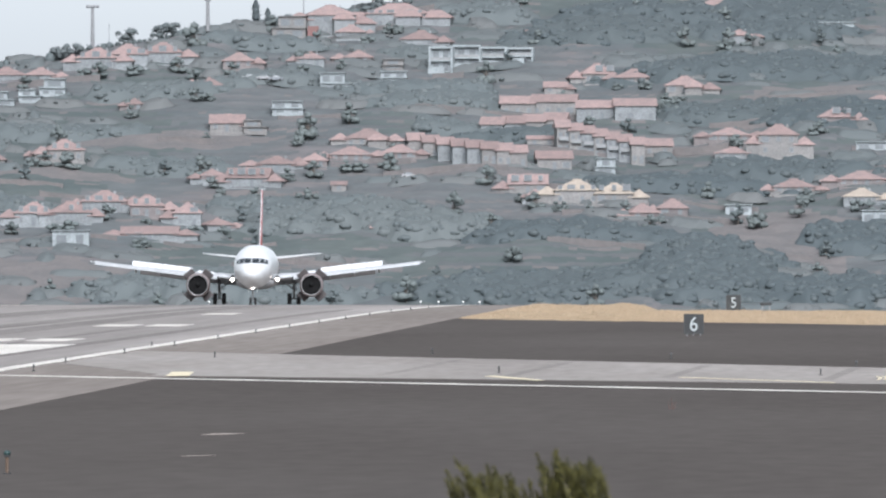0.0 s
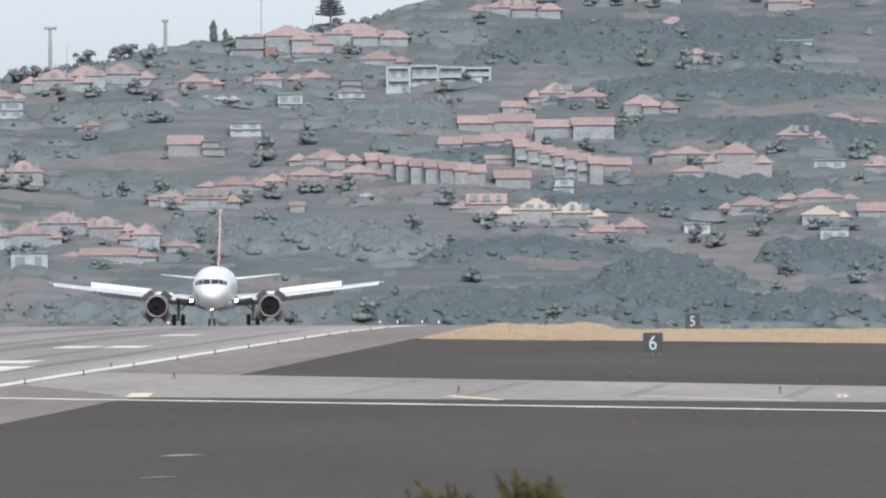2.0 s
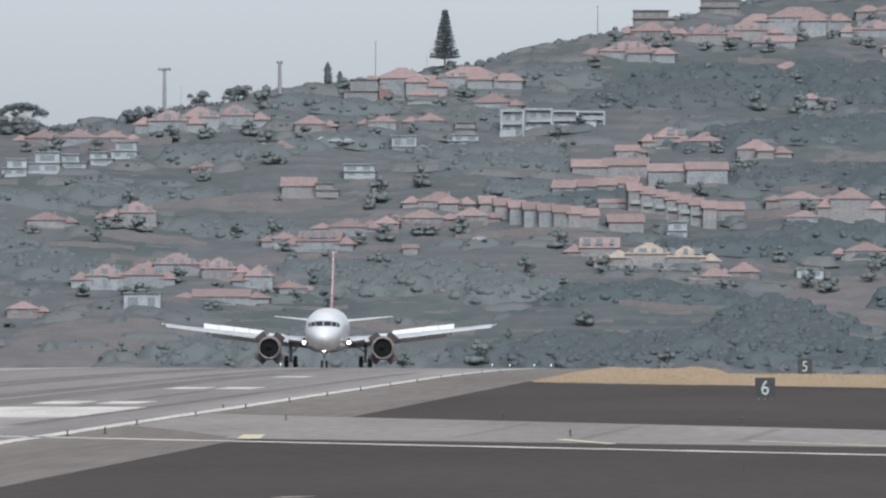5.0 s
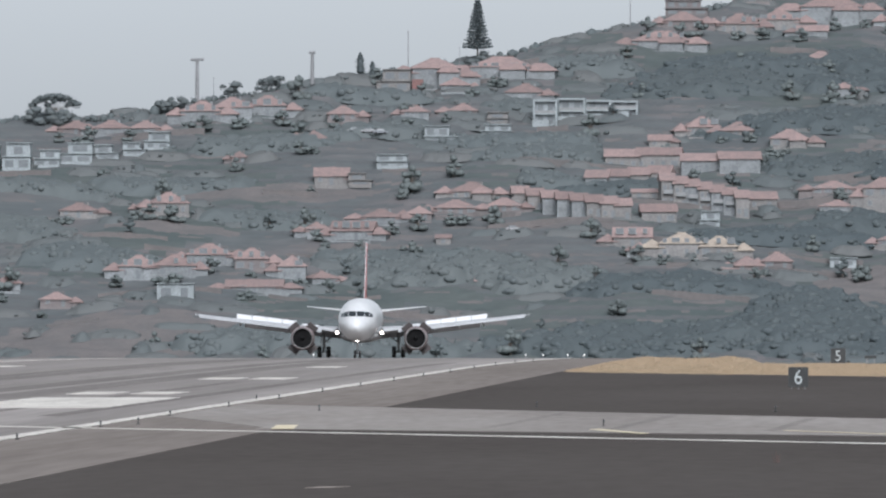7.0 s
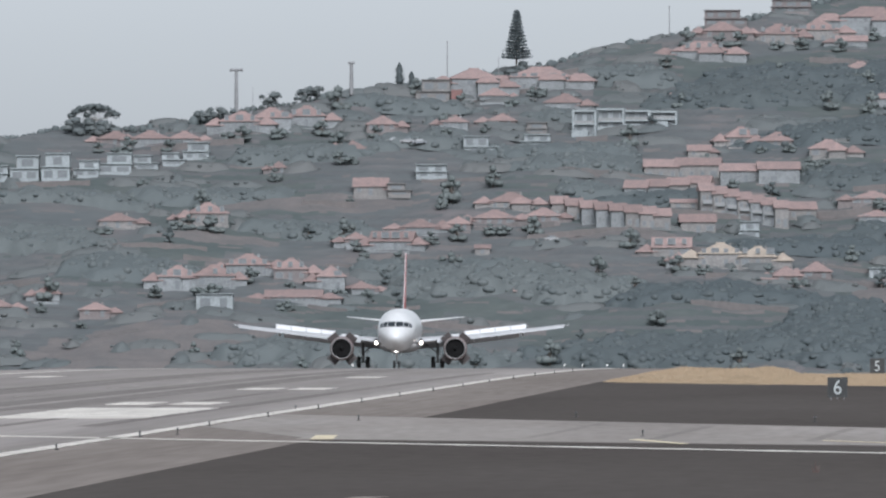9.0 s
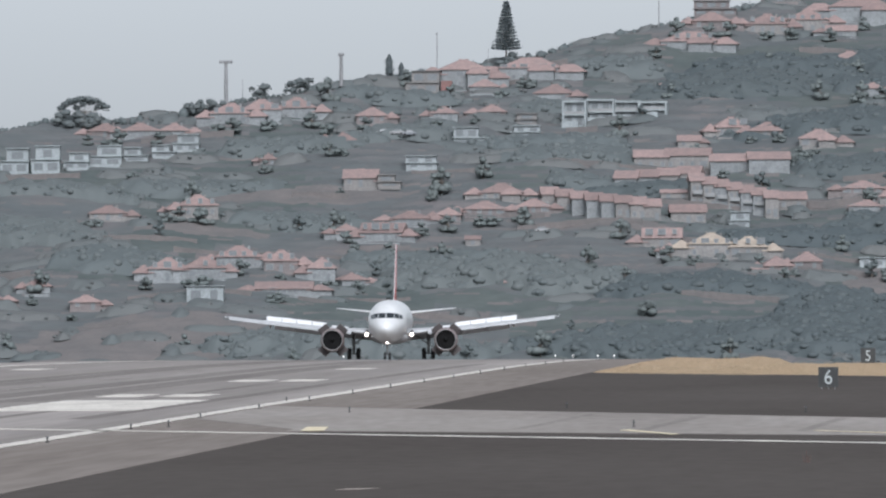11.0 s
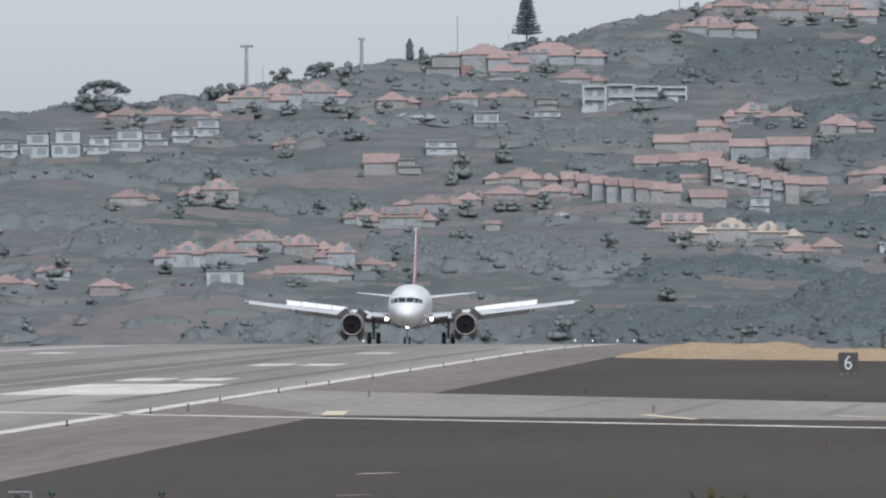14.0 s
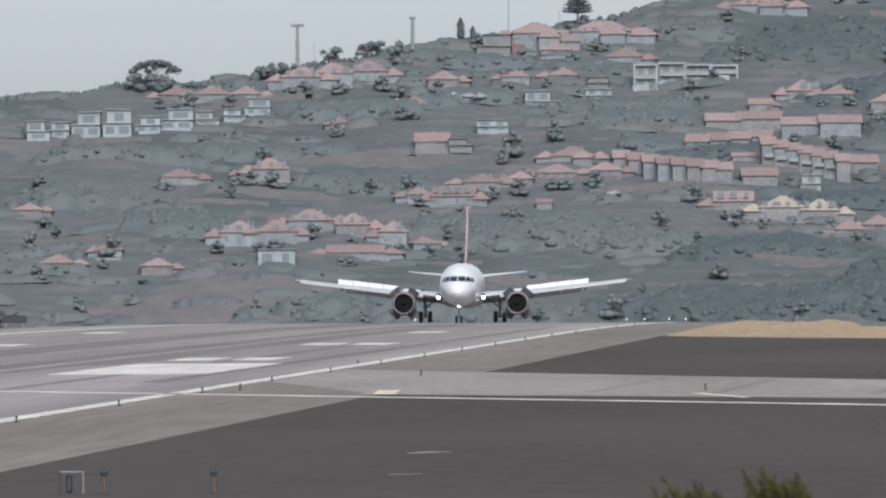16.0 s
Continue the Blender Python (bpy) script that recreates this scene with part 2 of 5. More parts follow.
for m, level in ((ASPHALT, 0.0), (JOINT, 0.05), (SHOULDER, 0.0), (CONCRETE, 0.05), (PALE_CONCRETE, 0.0), (RUBBER, 0.05), (RUNWAY, 0.12), (WHITE_PAINT, 0.1), (FADED_PAINT, 0.1), (YELLOW_PAINT, 0.1), (STRAW_SOIL, 0.0)):
    m.node_tree.nodes["Principled BSDF"].inputs["Specular IOR Level"].default_value = level  # rough paving has no sheen


# ---- mesh helpers ----
def link_mesh(name, bm, material, smooth=False):
    me = bpy.data.meshes.new(name)
    bm.normal_update()
    bm.to_mesh(me)
    bm.free()
    me.materials.append(material)
    if smooth:
        for p in me.polygons:
            p.use_smooth = True
    return me


def part(name, bm, material, parent, label="", smooth=False):
    """A bmesh, or a mesh that is shared, as one mesh object under a thing or part."""
    me = bm if isinstance(bm, bpy.types.Mesh) else link_mesh(name, bm, material, smooth)
    ob = new(name, me)
    ob.parent = parent
    return tagged(ob, label)


def thing(name, m, label, category, group="", kind=""):
    ob = new(name)
    ob.matrix_world = m
    return tagged(ob, label, category, group, kind)


def single(name, bm, material, label, category, group="", kind="", smooth=False, m=None):
    ob = new(name, link_mesh(name, bm, material, smooth))
    if m:
        ob.matrix_world = m
    return tagged(ob, label, category, group, kind)


def box(bm, cx, cy, cz, sx, sy, sz, m=None, bevel=0.0):
    """A box with its centre and sizes."""
    g = bmesh.ops.create_cube(bm, size=1, matrix=(m or Matrix()) @ Matrix.Translation((cx, cy, cz)) @ Matrix.Diagonal((sx, sy, sz, 1)))
    if bevel:
        bmesh.ops.bevel(bm, geom=list({e for v in g["verts"] for e in v.link_edges}), offset=bevel, segments=1, affect="EDGES")
    return bm


def tube(bm, p0, p1, r0, r1=None, seg=10):
    """A tapered rod from p0 to p1."""
    p0, p1 = Vector(p0), Vector(p1)
    q = (p1 - p0).to_track_quat("Z", "Y").to_matrix().to_4x4()
    bmesh.ops.create_cone(bm, cap_ends=True, segments=seg, radius1=r0, radius2=r0 if r1 is None else r1, depth=(p1 - p0).length,
                          matrix=Matrix.Translation((p0 + p1) / 2) @ q)
    return bm


def loft(rings, close=True, caps=True):
    """A skin over rings of points."""
    bm = bmesh.new()
    vs = [[bm.verts.new(p) for p in ring] for ring in rings]
    n = len(rings[0])
    for a, b in zip(vs, vs[1:]):
        for i in range(n if close else n - 1):
            bm.faces.new((a[i], a[(i + 1) % n], b[(i + 1) % n], b[i]))
    if caps:
        bm.faces.new(vs[0][::-1])
        bm.faces.new(vs[-1])
    bmesh.ops.recalc_face_normals(bm, faces=bm.faces)
    return bm


# ---- the lie of the land ----
def ground_z(x, y):
    """Level near the camera, then over a low crest and down."""
    fall = -0.02 * min(60.0, max(0.0, -86 - x)) * min(1.0, max(0.0, (y - 700) / 500))
    if y < 1150:
        return fall
    d = min(y, 2780) - 1150
    side = min(1.0, max(0.0, (x + 25) / 8)) * max(0.0, min(y, 1900) - 1270) * 0.012
    return -4.2e-6 * d * d - max(0.0, min(y - 2780, 1000)) * 0.012 - side + fall


RIDGE_X = (-400, -283, -254, -246, -207, -153, -108, -71, -52, 24, 120)
RIDGE_Z = (44, 49, 51.5, 54, 57, 66.5, 75, 83.5, 88.5, 113, 127)


def hill_z(x, y):
    """The terraced slope behind the runway, up to its ridge."""
    s = -20 + 0.2 * (y - 3850) + 1.2 * math.sin(x * 0.045 + y * 0.02) + 0.8 * math.sin(x * 0.11 - y * 0.05 + 1)
    r = float(np.interp(x, RIDGE_X, RIDGE_Z))
    top = 3850 + (r + 20) / 0.2
    return min(s, r - 0.1 * max(0.0, y - top))


def sheet(name, xs, ys, zf, material, label, category, kind="structure"):
    """A surface over a grid of places."""
    nx, ny = len(xs), len(ys)
    verts = [(x, y, zf(x, y)) for y in ys for x in xs]
    faces = [(j * nx + i, j * nx + i + 1, (j + 1) * nx + i + 1, (j + 1) * nx + i) for j in range(ny - 1) for i in range(nx - 1)]
    me = bpy.data.meshes.new(name)
    me.from_pydata(verts, [], faces)
    me.materials.append(material)
    for p in me.polygons:
        p.use_smooth = True
    return tagged(new(name, me), label, category, kind=kind)


def patch(name, corners, lift, material, label, category, parent=None, kind="structure", thick=0.02, rough=0.0):
    """A thin layer on the ground between four corners (near left, near right, far right, far left), with an edge."""
    a, b, c, d = [Vector(p) for p in corners]
    n = max(1, int(max((d - a).length, (c - b).length) / (2.5 if rough else 12)))
    bm = bmesh.new()
    rows = []
    for j in range(n + 1):
        t = j / n
        l, r = a.lerp(d, t), b.lerp(c, t)
        if rough:
            l, r = l + (r - l) * rough * noise.noise(Vector((j * 0.7, a.x, 1))), r + (r - l) * rough * noise.noise(Vector((j * 0.7, a.x, 5)))
        rows.append([bm.verts.new((p.x, p.y, ground_z(p.x, p.y) + h)) for p, h in ((l, lift - thick), (l, lift), (r, lift), (r, lift - thick))])
    for p, q in zip(rows, rows[1:]):
        for i in range(3):
            bm.faces.new((p[i], p[i + 1], q[i + 1], q[i]))
    for e in (rows[0], rows[-1]):
        bm.faces.new(e)
    bmesh.ops.recalc_face_normals(bm, faces=bm.faces)
    if parent:
        return part(name, bm, material, parent, label)
    return single(name, bm, material, label, category, kind=kind)


def strip(x0, x1, y0, y1):
    return [(x0, y0), (x1, y0), (x1, y1), (x0, y1)]


YS = [-600, -300, 0, 100, 200, 300] + list(range(400, 1100, 50)) + list(range(1100, 1800, 12)) + list(range(1800, 3800, 60)) + [4000, 4500, 4950]
XS = [-2500, -1200, -600, -300, -150, -146, -112, -100, -86, -78, -56, -34, -26, -25, -21, -17, -10, 0, 15, 40, 80, 150, 300, 600, 1200, 2500]
sheet("ground", XS, YS, lambda x, y: ground_z(x, y) - (0.0 if y < 1800 else 0.02), ASPHALT, "dark grey asphalt apron and open ground", "ground")

# runway and the paved bands beside it
patch("runway", strip(-86, -34.5, 120, 2780), 0.015, RUNWAY, "worn grey asphalt runway with tyre streaks", "runway")
patch("pavement_shoulder", strip(-34.5, -26.2, 120, 2780), 0.014, SHOULDER, "brown-grey paved runway shoulder", "pavement")
patch("pavement_shoulder_far", strip(-112, -86, 400, 2780), 0.013, SHOULDER, "brown-grey paved runway shoulder", "pavement")
taxi = [(-27, 632), (14, 580), (14, 640), (-27, 758)]
patch("pavement_taxiway", taxi, 0.03, CONCRETE, "light grey concrete taxiway strip", "pavement")
patch("pavement_taxiway_mouth", [(-34, 700), (-27, 640), (-27, 758), (-34, 780)], 0.026, CONCRETE, "light grey concrete taxiway mouth", "pavement")
patch("pavement_near", [(-60, 60), (40, 60), (40, 258), (-60, 351)], 0.012, PALE_CONCRETE, "pale beige concrete pavement", "pavement")

# painted lines
def paint(name, corners, material, label, parent=None, rough=0.0):
    return patch(name, corners, 0.04, material, label, "road marking", parent, thick=0.02, rough=rough)


def yellow(corners, label):
    return patch("taxiway_marking", corners, 0.05, YELLOW_PAINT, label, "road marking", thick=0.02)


paint("runway_edge_line", strip(-35.1, -34.25, 300, 1560), WHITE_PAINT, "worn white runway edge line", rough=0.22)
paint("runway_edge_line", strip(-78.8, -77.9, 300, 1560), WHITE_PAINT, "worn white runway edge line", rough=0.22)
paint("stop_line", [(-60, 686.5), (-60, 690), (14, 537), (14, 533.5)], WHITE_PAINT, "long white line across the pavement", rough=0.3)
paint("aiming_point", strip(-47.0, -39.4, 752, 829), WHITE_PAINT, "large white aiming-point block on the runway", rough=0.05)
paint("aiming_point", strip(-73.6, -66.0, 752, 829), WHITE_PAINT, "large white aiming-point block on the runway", rough=0.05)
for y0, cols in ((858, (-45.9, -42.5)), (1016, (-46.0, -42.7)), (1190, (-45.8,)), (1016, (-70.4, -67.1)), (858, (-70.4, -67.1)), (1202, (-71.4,))):
    for x in cols:
        tagged(paint("touchdown_mark", strip(x - 1.2, x + 1.2, y0, y0 + 22.5), WHITE_PAINT, "short white touchdown mark on the runway", rough=0.1), group="touchdown marks")
for i in range(10):
    y0 = 320 + i * 60 * 1.7
    tagged(paint("centre_dash", strip(-56.72, -56.28, y0, y0 + 36), FADED_PAINT, "white dash of the runway centre line"), group="centre line dashes")
for x, w, y0, y1 in ((-53.0, 1.1, 700, 1500), (-60.2, 1.1, 640, 1500), (-50.2, 0.6, 760, 1400), (-62.5, 0.7, 800, 1500), (-48.8, 0.7, 820, 1250), (-39.2, 0.5, 700, 1300), (-43.4, 0.35, 640, 990)):
    patch("tyre_streak", strip(x - w, x + w, y0, y1), 0.028, RUBBER, "dark tyre-rubber streak along the runway", "tyre streak", thick=0.01)
for x in (-17.0, -11.8, -5.4, 1.0):
    patch("pavement_joint", [(x - 0.95, 614 - 1.29 * x), (x - 0.45, 614 - 1.29 * x), (x + 0.75, 672 - 2.78 * x), (x + 0.25, 672 - 2.78 * x)], 0.036, JOINT, "dark skewed joint on the taxiway concrete", "pavement joint", thick=0.005)
yellow([(-26.3, 630), (-25.4, 630), (-25.95, 649), (-26.85, 649)], "broad yellow marking beside the runway shoulder")
yellow([(-13.4, 627), (-11.0, 607), (-10.7, 609), (-13.1, 630)], "thin yellow taxi guide line")
yellow([(-5.6, 622), (0.5, 598), (0.6, 599.2), (-5.5, 623.4)], "thin yellow taxi guide line")
for x in (2.25, 2.5):
    yellow([(x, 613), (x + 0.12, 613), (x + 0.26, 620), (x + 0.14, 620)], "yellow chevron on the taxiway")
    yellow([(x + 0.14, 620.2), (x + 0.26, 620.2), (x + 0.12, 627), (x, 627)], "yellow chevron on the taxiway")
for x, y, w, n in ((-16.7, 436, 0.55, 4), (-15.6, 392, 0.4, 2)):
    patch("pale_scuff", [(x - w, y), (x + w * 0.2, y + 1), (x + w, y + n), (x - w * 0.6, y + n - 1)], 0.012, PALE_CONCRETE, "pale scuffed patch on the asphalt", "scuff", thick=0.01)


# kerb along the near pavement
bm = bmesh.new()
km = Matrix.Translation((-10, 304.8, 0)) @ Matrix.Rotation(math.atan2(-93, 100), 4, "Z")
for i in range(-30, 30):
    box(bm, i * 1.0, 0, 0.06, 0.996, 0.3, 0.12, km, bevel=0.008)
single("kerb", bm, PALE_CONCRETE, "pale concrete kerb stones in a row", "kerb", kind="structure")


# dry grass bank
def bank_near(x):
    """Its front edge runs askew to the runway."""
    return 1118 - 3.0 * (x + 24)


def bank_z(x, y):
    e = min(1.0, max(0.0, (y - bank_near(x)) / 16)) * min(1.0, max(0.0, (x + 26.3) / 1.6))
    lump = 0.07 + 0.025 * math.sin(x * 0.7) + 0.02 * math.sin(x * 1.9 + y * 0.05)
    near = 0.44 * min(1.0, max(0.0, (x + 25.4) / 2.2)) * min(1.0, max(0.0, (-13.2 - x) / 1.0)) * (1 + 0.12 * math.sin(x * 1.1) + 0.08 * math.sin(x * 2.7))
    return ground_z(x, y) - 0.02 + e * (lump + near)


sheet("grass_bank", [-26.5 + i * 0.5 for i in range(112)], [1000 + i * 6 for i in range(54)], bank_z, STRAW_SOIL, "bank of dry straw-coloured grass", "bank")


def blades(name, count, place, size, material, label, category):
    """Loose tufts of blades, joined."""
    rng = np.random.default_rng(5)
    verts, faces = [], []
    while len(faces) < count:
        x, y, z = place(rng)
        h, w = size * rng.uniform(0.5, 1.3), size * rng.uniform(0.1, 0.25)
        a, lx = rng.uniform(0, 3.14), rng.normal(0, 0.25) * h
        k = len(verts)
        verts += [(x - w * math.cos(a), y - w * math.sin(a), z - 0.03), (x + w * math.cos(a), y + w * math.sin(a), z - 0.03), (x + lx, y, z + h)]
        faces.append((k, k + 1, k + 2))
    me = bpy.data.meshes.new(name)
    me.from_pydata(verts, [], faces)
    me.materials.append(material)
    return tagged(new(name, me), label, category, kind="stuff")


def in_bank(rng):
    x = rng.uniform(-25.9, 16)
    y = bank_near(x) + 3 + 200 * rng.uniform() ** 2
    return x, y, bank_z(x, y)


blades("grass", 48000, in_bank, 0.13, DRY_GRASS, "dry straw-coloured grass blades", "grass")


# ---- runway furniture ----
def edge_light(x, y, label, h=0.24, head=DARK_METAL):
    ob = thing("edge_light", pose(x, y, ground_z(x, y) + 0.01), label, "runway light", "edge lights")
    bm = tube(bmesh.new(), (0, 0, 0), (0, 0, 0.04), 0.09, seg=12)
    part("base_plate", bm, DARK_METAL, ob)
    part("stem", tube(bmesh.new(), (0, 0, 0.04), (0, 0, h * 0.65), 0.028), DARK_METAL, ob)
    bm = tube(bmesh.new(), (0, 0, h * 0.62), (0, 0, h * 0.9), 0.045, 0.04, 12)
    tube(bm, (0, 0, h * 0.9), (0, 0, h), 0.04, 0.02, 12)
    part("lamp_head", bm, head, ob)
    part("lens", tube(bmesh.new(), (0, 0, h * 0.74), (0, 0, h * 0.8), 0.048, seg=12), GLASS, ob)
    return ob


for i in range(15):
    edge_light(-33.9, 525 + i * 59.5, "dark runway edge light on a short stem")
edge_light(-34.9, 818, "dark runway edge light on a short stem")
for x, y in ((-28.4, 735), (-32.9, 655), (-13.2, 645), (-18.8, 760), (-6.9, 728), (0.05, 634), (1.6, 680), (-10.4, 296), (6.2, 660), (-4.7, 296)):
    edge_light(x, y, "small dark taxiway light beside the concrete", 0.3)


def blue_post(x, y):
    ob = thing("taxiway_light", pose(x, y, ground_z(x, y)), "blue taxiway light on a faded orange post", "taxiway light", "taxiway lights")
    part("base_plate", tube(bmesh.new(), (0, 0, 0), (0, 0, 0.03), 0.09, seg=12), DARK_METAL, ob)
    part("post", tube(bmesh.new(), (0, 0, 0.03), (0, 0, 0.42), 0.04), ORANGE, ob, "faded orange post")
    bm = bmesh.new()
    bmesh.ops.create_uvsphere(bm, u_segments=12, v_segments=8, radius=0.085, matrix=Matrix.Translation((0, 0, 0.48)) @ Matrix.Diagonal((1, 1, 0.85, 1)))
    part("lens", bm, BLUE_LENS, ob, "blue-green domed lens", True)
    part("collar", tube(bmesh.new(), (0, 0, 0.4), (0, 0, 0.44), 0.075, seg=12), DARK_METAL, ob)


blue_post(-21.35, 362)
blue_post(-18.8, 362)
ob = thing("junction_box", pose(-22.1, 362, 0), "grey equipment box in a white metal frame", "equipment box")
part("body", box(bmesh.new(), -0.05, 0, 0.22, 0.15, 0.15, 0.4, bevel=0.04), DARK_METAL, ob)
part("lid", box(bmesh.new(), -0.05, 0, 0.435, 0.2, 0.18, 0.03), DARK_METAL, ob)
for sx in (-0.27, 0.27):
    part("frame_post", tube(bmesh.new(), (sx, 0, 0), (sx, 0, 0.52), 0.02), POLE if sx > 0 else DARK_METAL, ob)
part("frame_rail", tube(bmesh.new(), (-0.27, 0, 0.5), (0.27, 0, 0.5), 0.02), POLE, ob)
part("antenna", tube(bmesh.new(), (0.02, 0, 0.47), (-0.03, 0, 0.62), 0.012), DARK_METAL, ob)


def distance_sign(x, y, text, lift=0.0):
    """A square black board with a white figure, on two short legs."""
    ob = thing("distance_sign", pose(x, y, ground_z(x, y) + lift), "square black runway distance sign with a white %s" % text, "runway sign")
    part("board", box(bmesh.new(), 0, 0, 0.7, 1.16, 0.22, 1.16, bevel=0.03), BLACK_SIGN, ob)
    bm = bmesh.new()
    for sx, sz, wx, wz in ((0, 1.27, 1.17, 0.035), (0, 0.13, 1.17, 0.035), (-0.57, 0.7, 0.035, 1.14), (0.57, 0.7, 0.035, 1.14)):
        box(bm, sx, -0.115, sz, wx, 0.03, wz)
    part("rim", bm, DARK_METAL, ob)
    for sx in (-0.38, 0, 0.38):
        part("leg", box(bmesh.new(), sx, 0, 0.07, 0.07, 0.07, 0.16), POLE, ob)
    cu = bpy.data.curves.new("figure", "FONT")
    cu.body, cu.size, cu.align_x, cu.align_y, cu.extrude, cu.offset = text, 1.2, "CENTER", "CENTER", 0.008, 0.0
    tmp = bpy.data.objects.new("figure_text", cu)
    scene.collection.objects.link(tmp)
    me = bpy.data.meshes.new_from_object(tmp.evaluated_get(bpy.context.evaluated_depsgraph_get()))
    bpy.data.objects.remove(tmp)
    me.materials.clear()
    me.materials.append(SIGN_WHITE)
    fig = part("figure", me, SIGN_WHITE, ob, "white painted figure")
    fig.matrix_basis = Matrix.Translation((0, -0.125, 0.66)) @ Matrix.Rotation(radians(90), 4, "X") @ Matrix.Diagonal((0.86, 1, 1, 1))


distance_sign(-7.32, 912, "6")
distance_sign(-6.8, 1240, "5", 0.07)

ob = thing("guidance_sign", pose(-97, 1500, ground_z(-97, 1500) + 0.3), "low wide black guidance sign beside the runway", "runway sign")
part("board", box(bmesh.new(), 0, 0, 0.55, 2.3, 0.25, 0.7, bevel=0.04), BLACK_SIGN, ob)
for sx in (-0.8, 0.8):
    part("leg", box(bmesh.new(), sx, 0, 0.0, 0.08, 0.08, 0.7), POLE, ob)
ob = thing("guidance_sign", pose(-4.4, 1290, ground_z(-4.4, 1290) + 0.35), "low dark sign behind the dry grass", "runway sign")
part("board", box(bmesh.new(), 0, 0, 0.42, 0.95, 0.2, 0.22, bevel=0.03), BLACK_SIGN, ob)
for sx in (-0.3, 0.3):
    part("leg", box(bmesh.new(), sx, 0, 0.1, 0.06, 0.06, 0.5), POLE, ob)


def white_light(x, y):
    ob = thing("approach_light", pose(x, y, ground_z(x, y)), "small white light on a short stem", "runway light", "white lights")
    part("stem", tube(bmesh.new(), (0, 0, 0), (0, 0, 0.34), 0.04), POLE, ob)
    part("lamp_head", tube(bmesh.new(), (0, 0.06, 0.4), (0, -0.08, 0.4), 0.06, 0.07, 12), LAMP_GLASS, ob, "lit white lamp head")


for x, y in ((-36.0, 1480), (-33.9, 1490), (-31.9, 1470), (-38.2, 1500), (-58.5, 1500)):
    white_light(x, y)


ob = thing("weed", pose(-4.75, 505, 0), "small reddish dry weed growing in an asphalt crack", "weed")
rng = random.Random(2)
for i in range(7):
    a = rng.uniform(-0.5, 0.5)
    bm = tube(bmesh.new(), (rng.uniform(-0.08, 0.08), rng.uniform(-0.1, 0.1), -0.02), (0.3 * a, 0.1 * a, rng.uniform(0.2, 0.42)), 0.018, 0.006, 5)
    part("stalk", bm, WEED, ob)


# ---- the airliner, rolling out on the centre line, nose towards the camera ----
def ring(y, zc, rx, rz, n=28):
    return [(rx * math.sin(2 * math.pi * i / n), y, zc + rz * math.cos(2 * math.pi * i / n)) for i in range(n)]


def foil(x, y, chord, z, thick, side, twist=0.0):
    """One wing section: leading edge at y, chord backwards."""
    shape = ((0, 0), (0.02, 0.35), (0.1, 0.75), (0.3, 1), (0.6, 0.7), (1, 0.06), (1, -0.06), (0.6, -0.3), (0.3, -0.5), (0.1, -0.45), (0.02, -0.25))
    return [(side * x, y + u * chord, z + v * thick * chord + (0.5 - u) * chord * twist) for u, v in shape]


def wheel(parent, x, y, z, r, w):
    prof = ((-0.5, 0.55), (-0.5, 0.85), (-0.38, 0.97), (0, 1), (0.38, 0.97), (0.5, 0.85), (0.5, 0.55))
    rings = [[(x + u * w, y + v * r * math.sin(a), z + v * r * math.cos(a)) for a in [2 * math.pi * i / 20 for i in range(20)]] for u, v in prof]
    t = part("wheel", loft(rings, caps=False), TYRE, parent, "black tyre", True)
    part("rim", tube(bmesh.new(), (x - w * 0.4, y, z), (x + w * 0.4, y, z), r * 0.56, seg=16), GEAR, t)


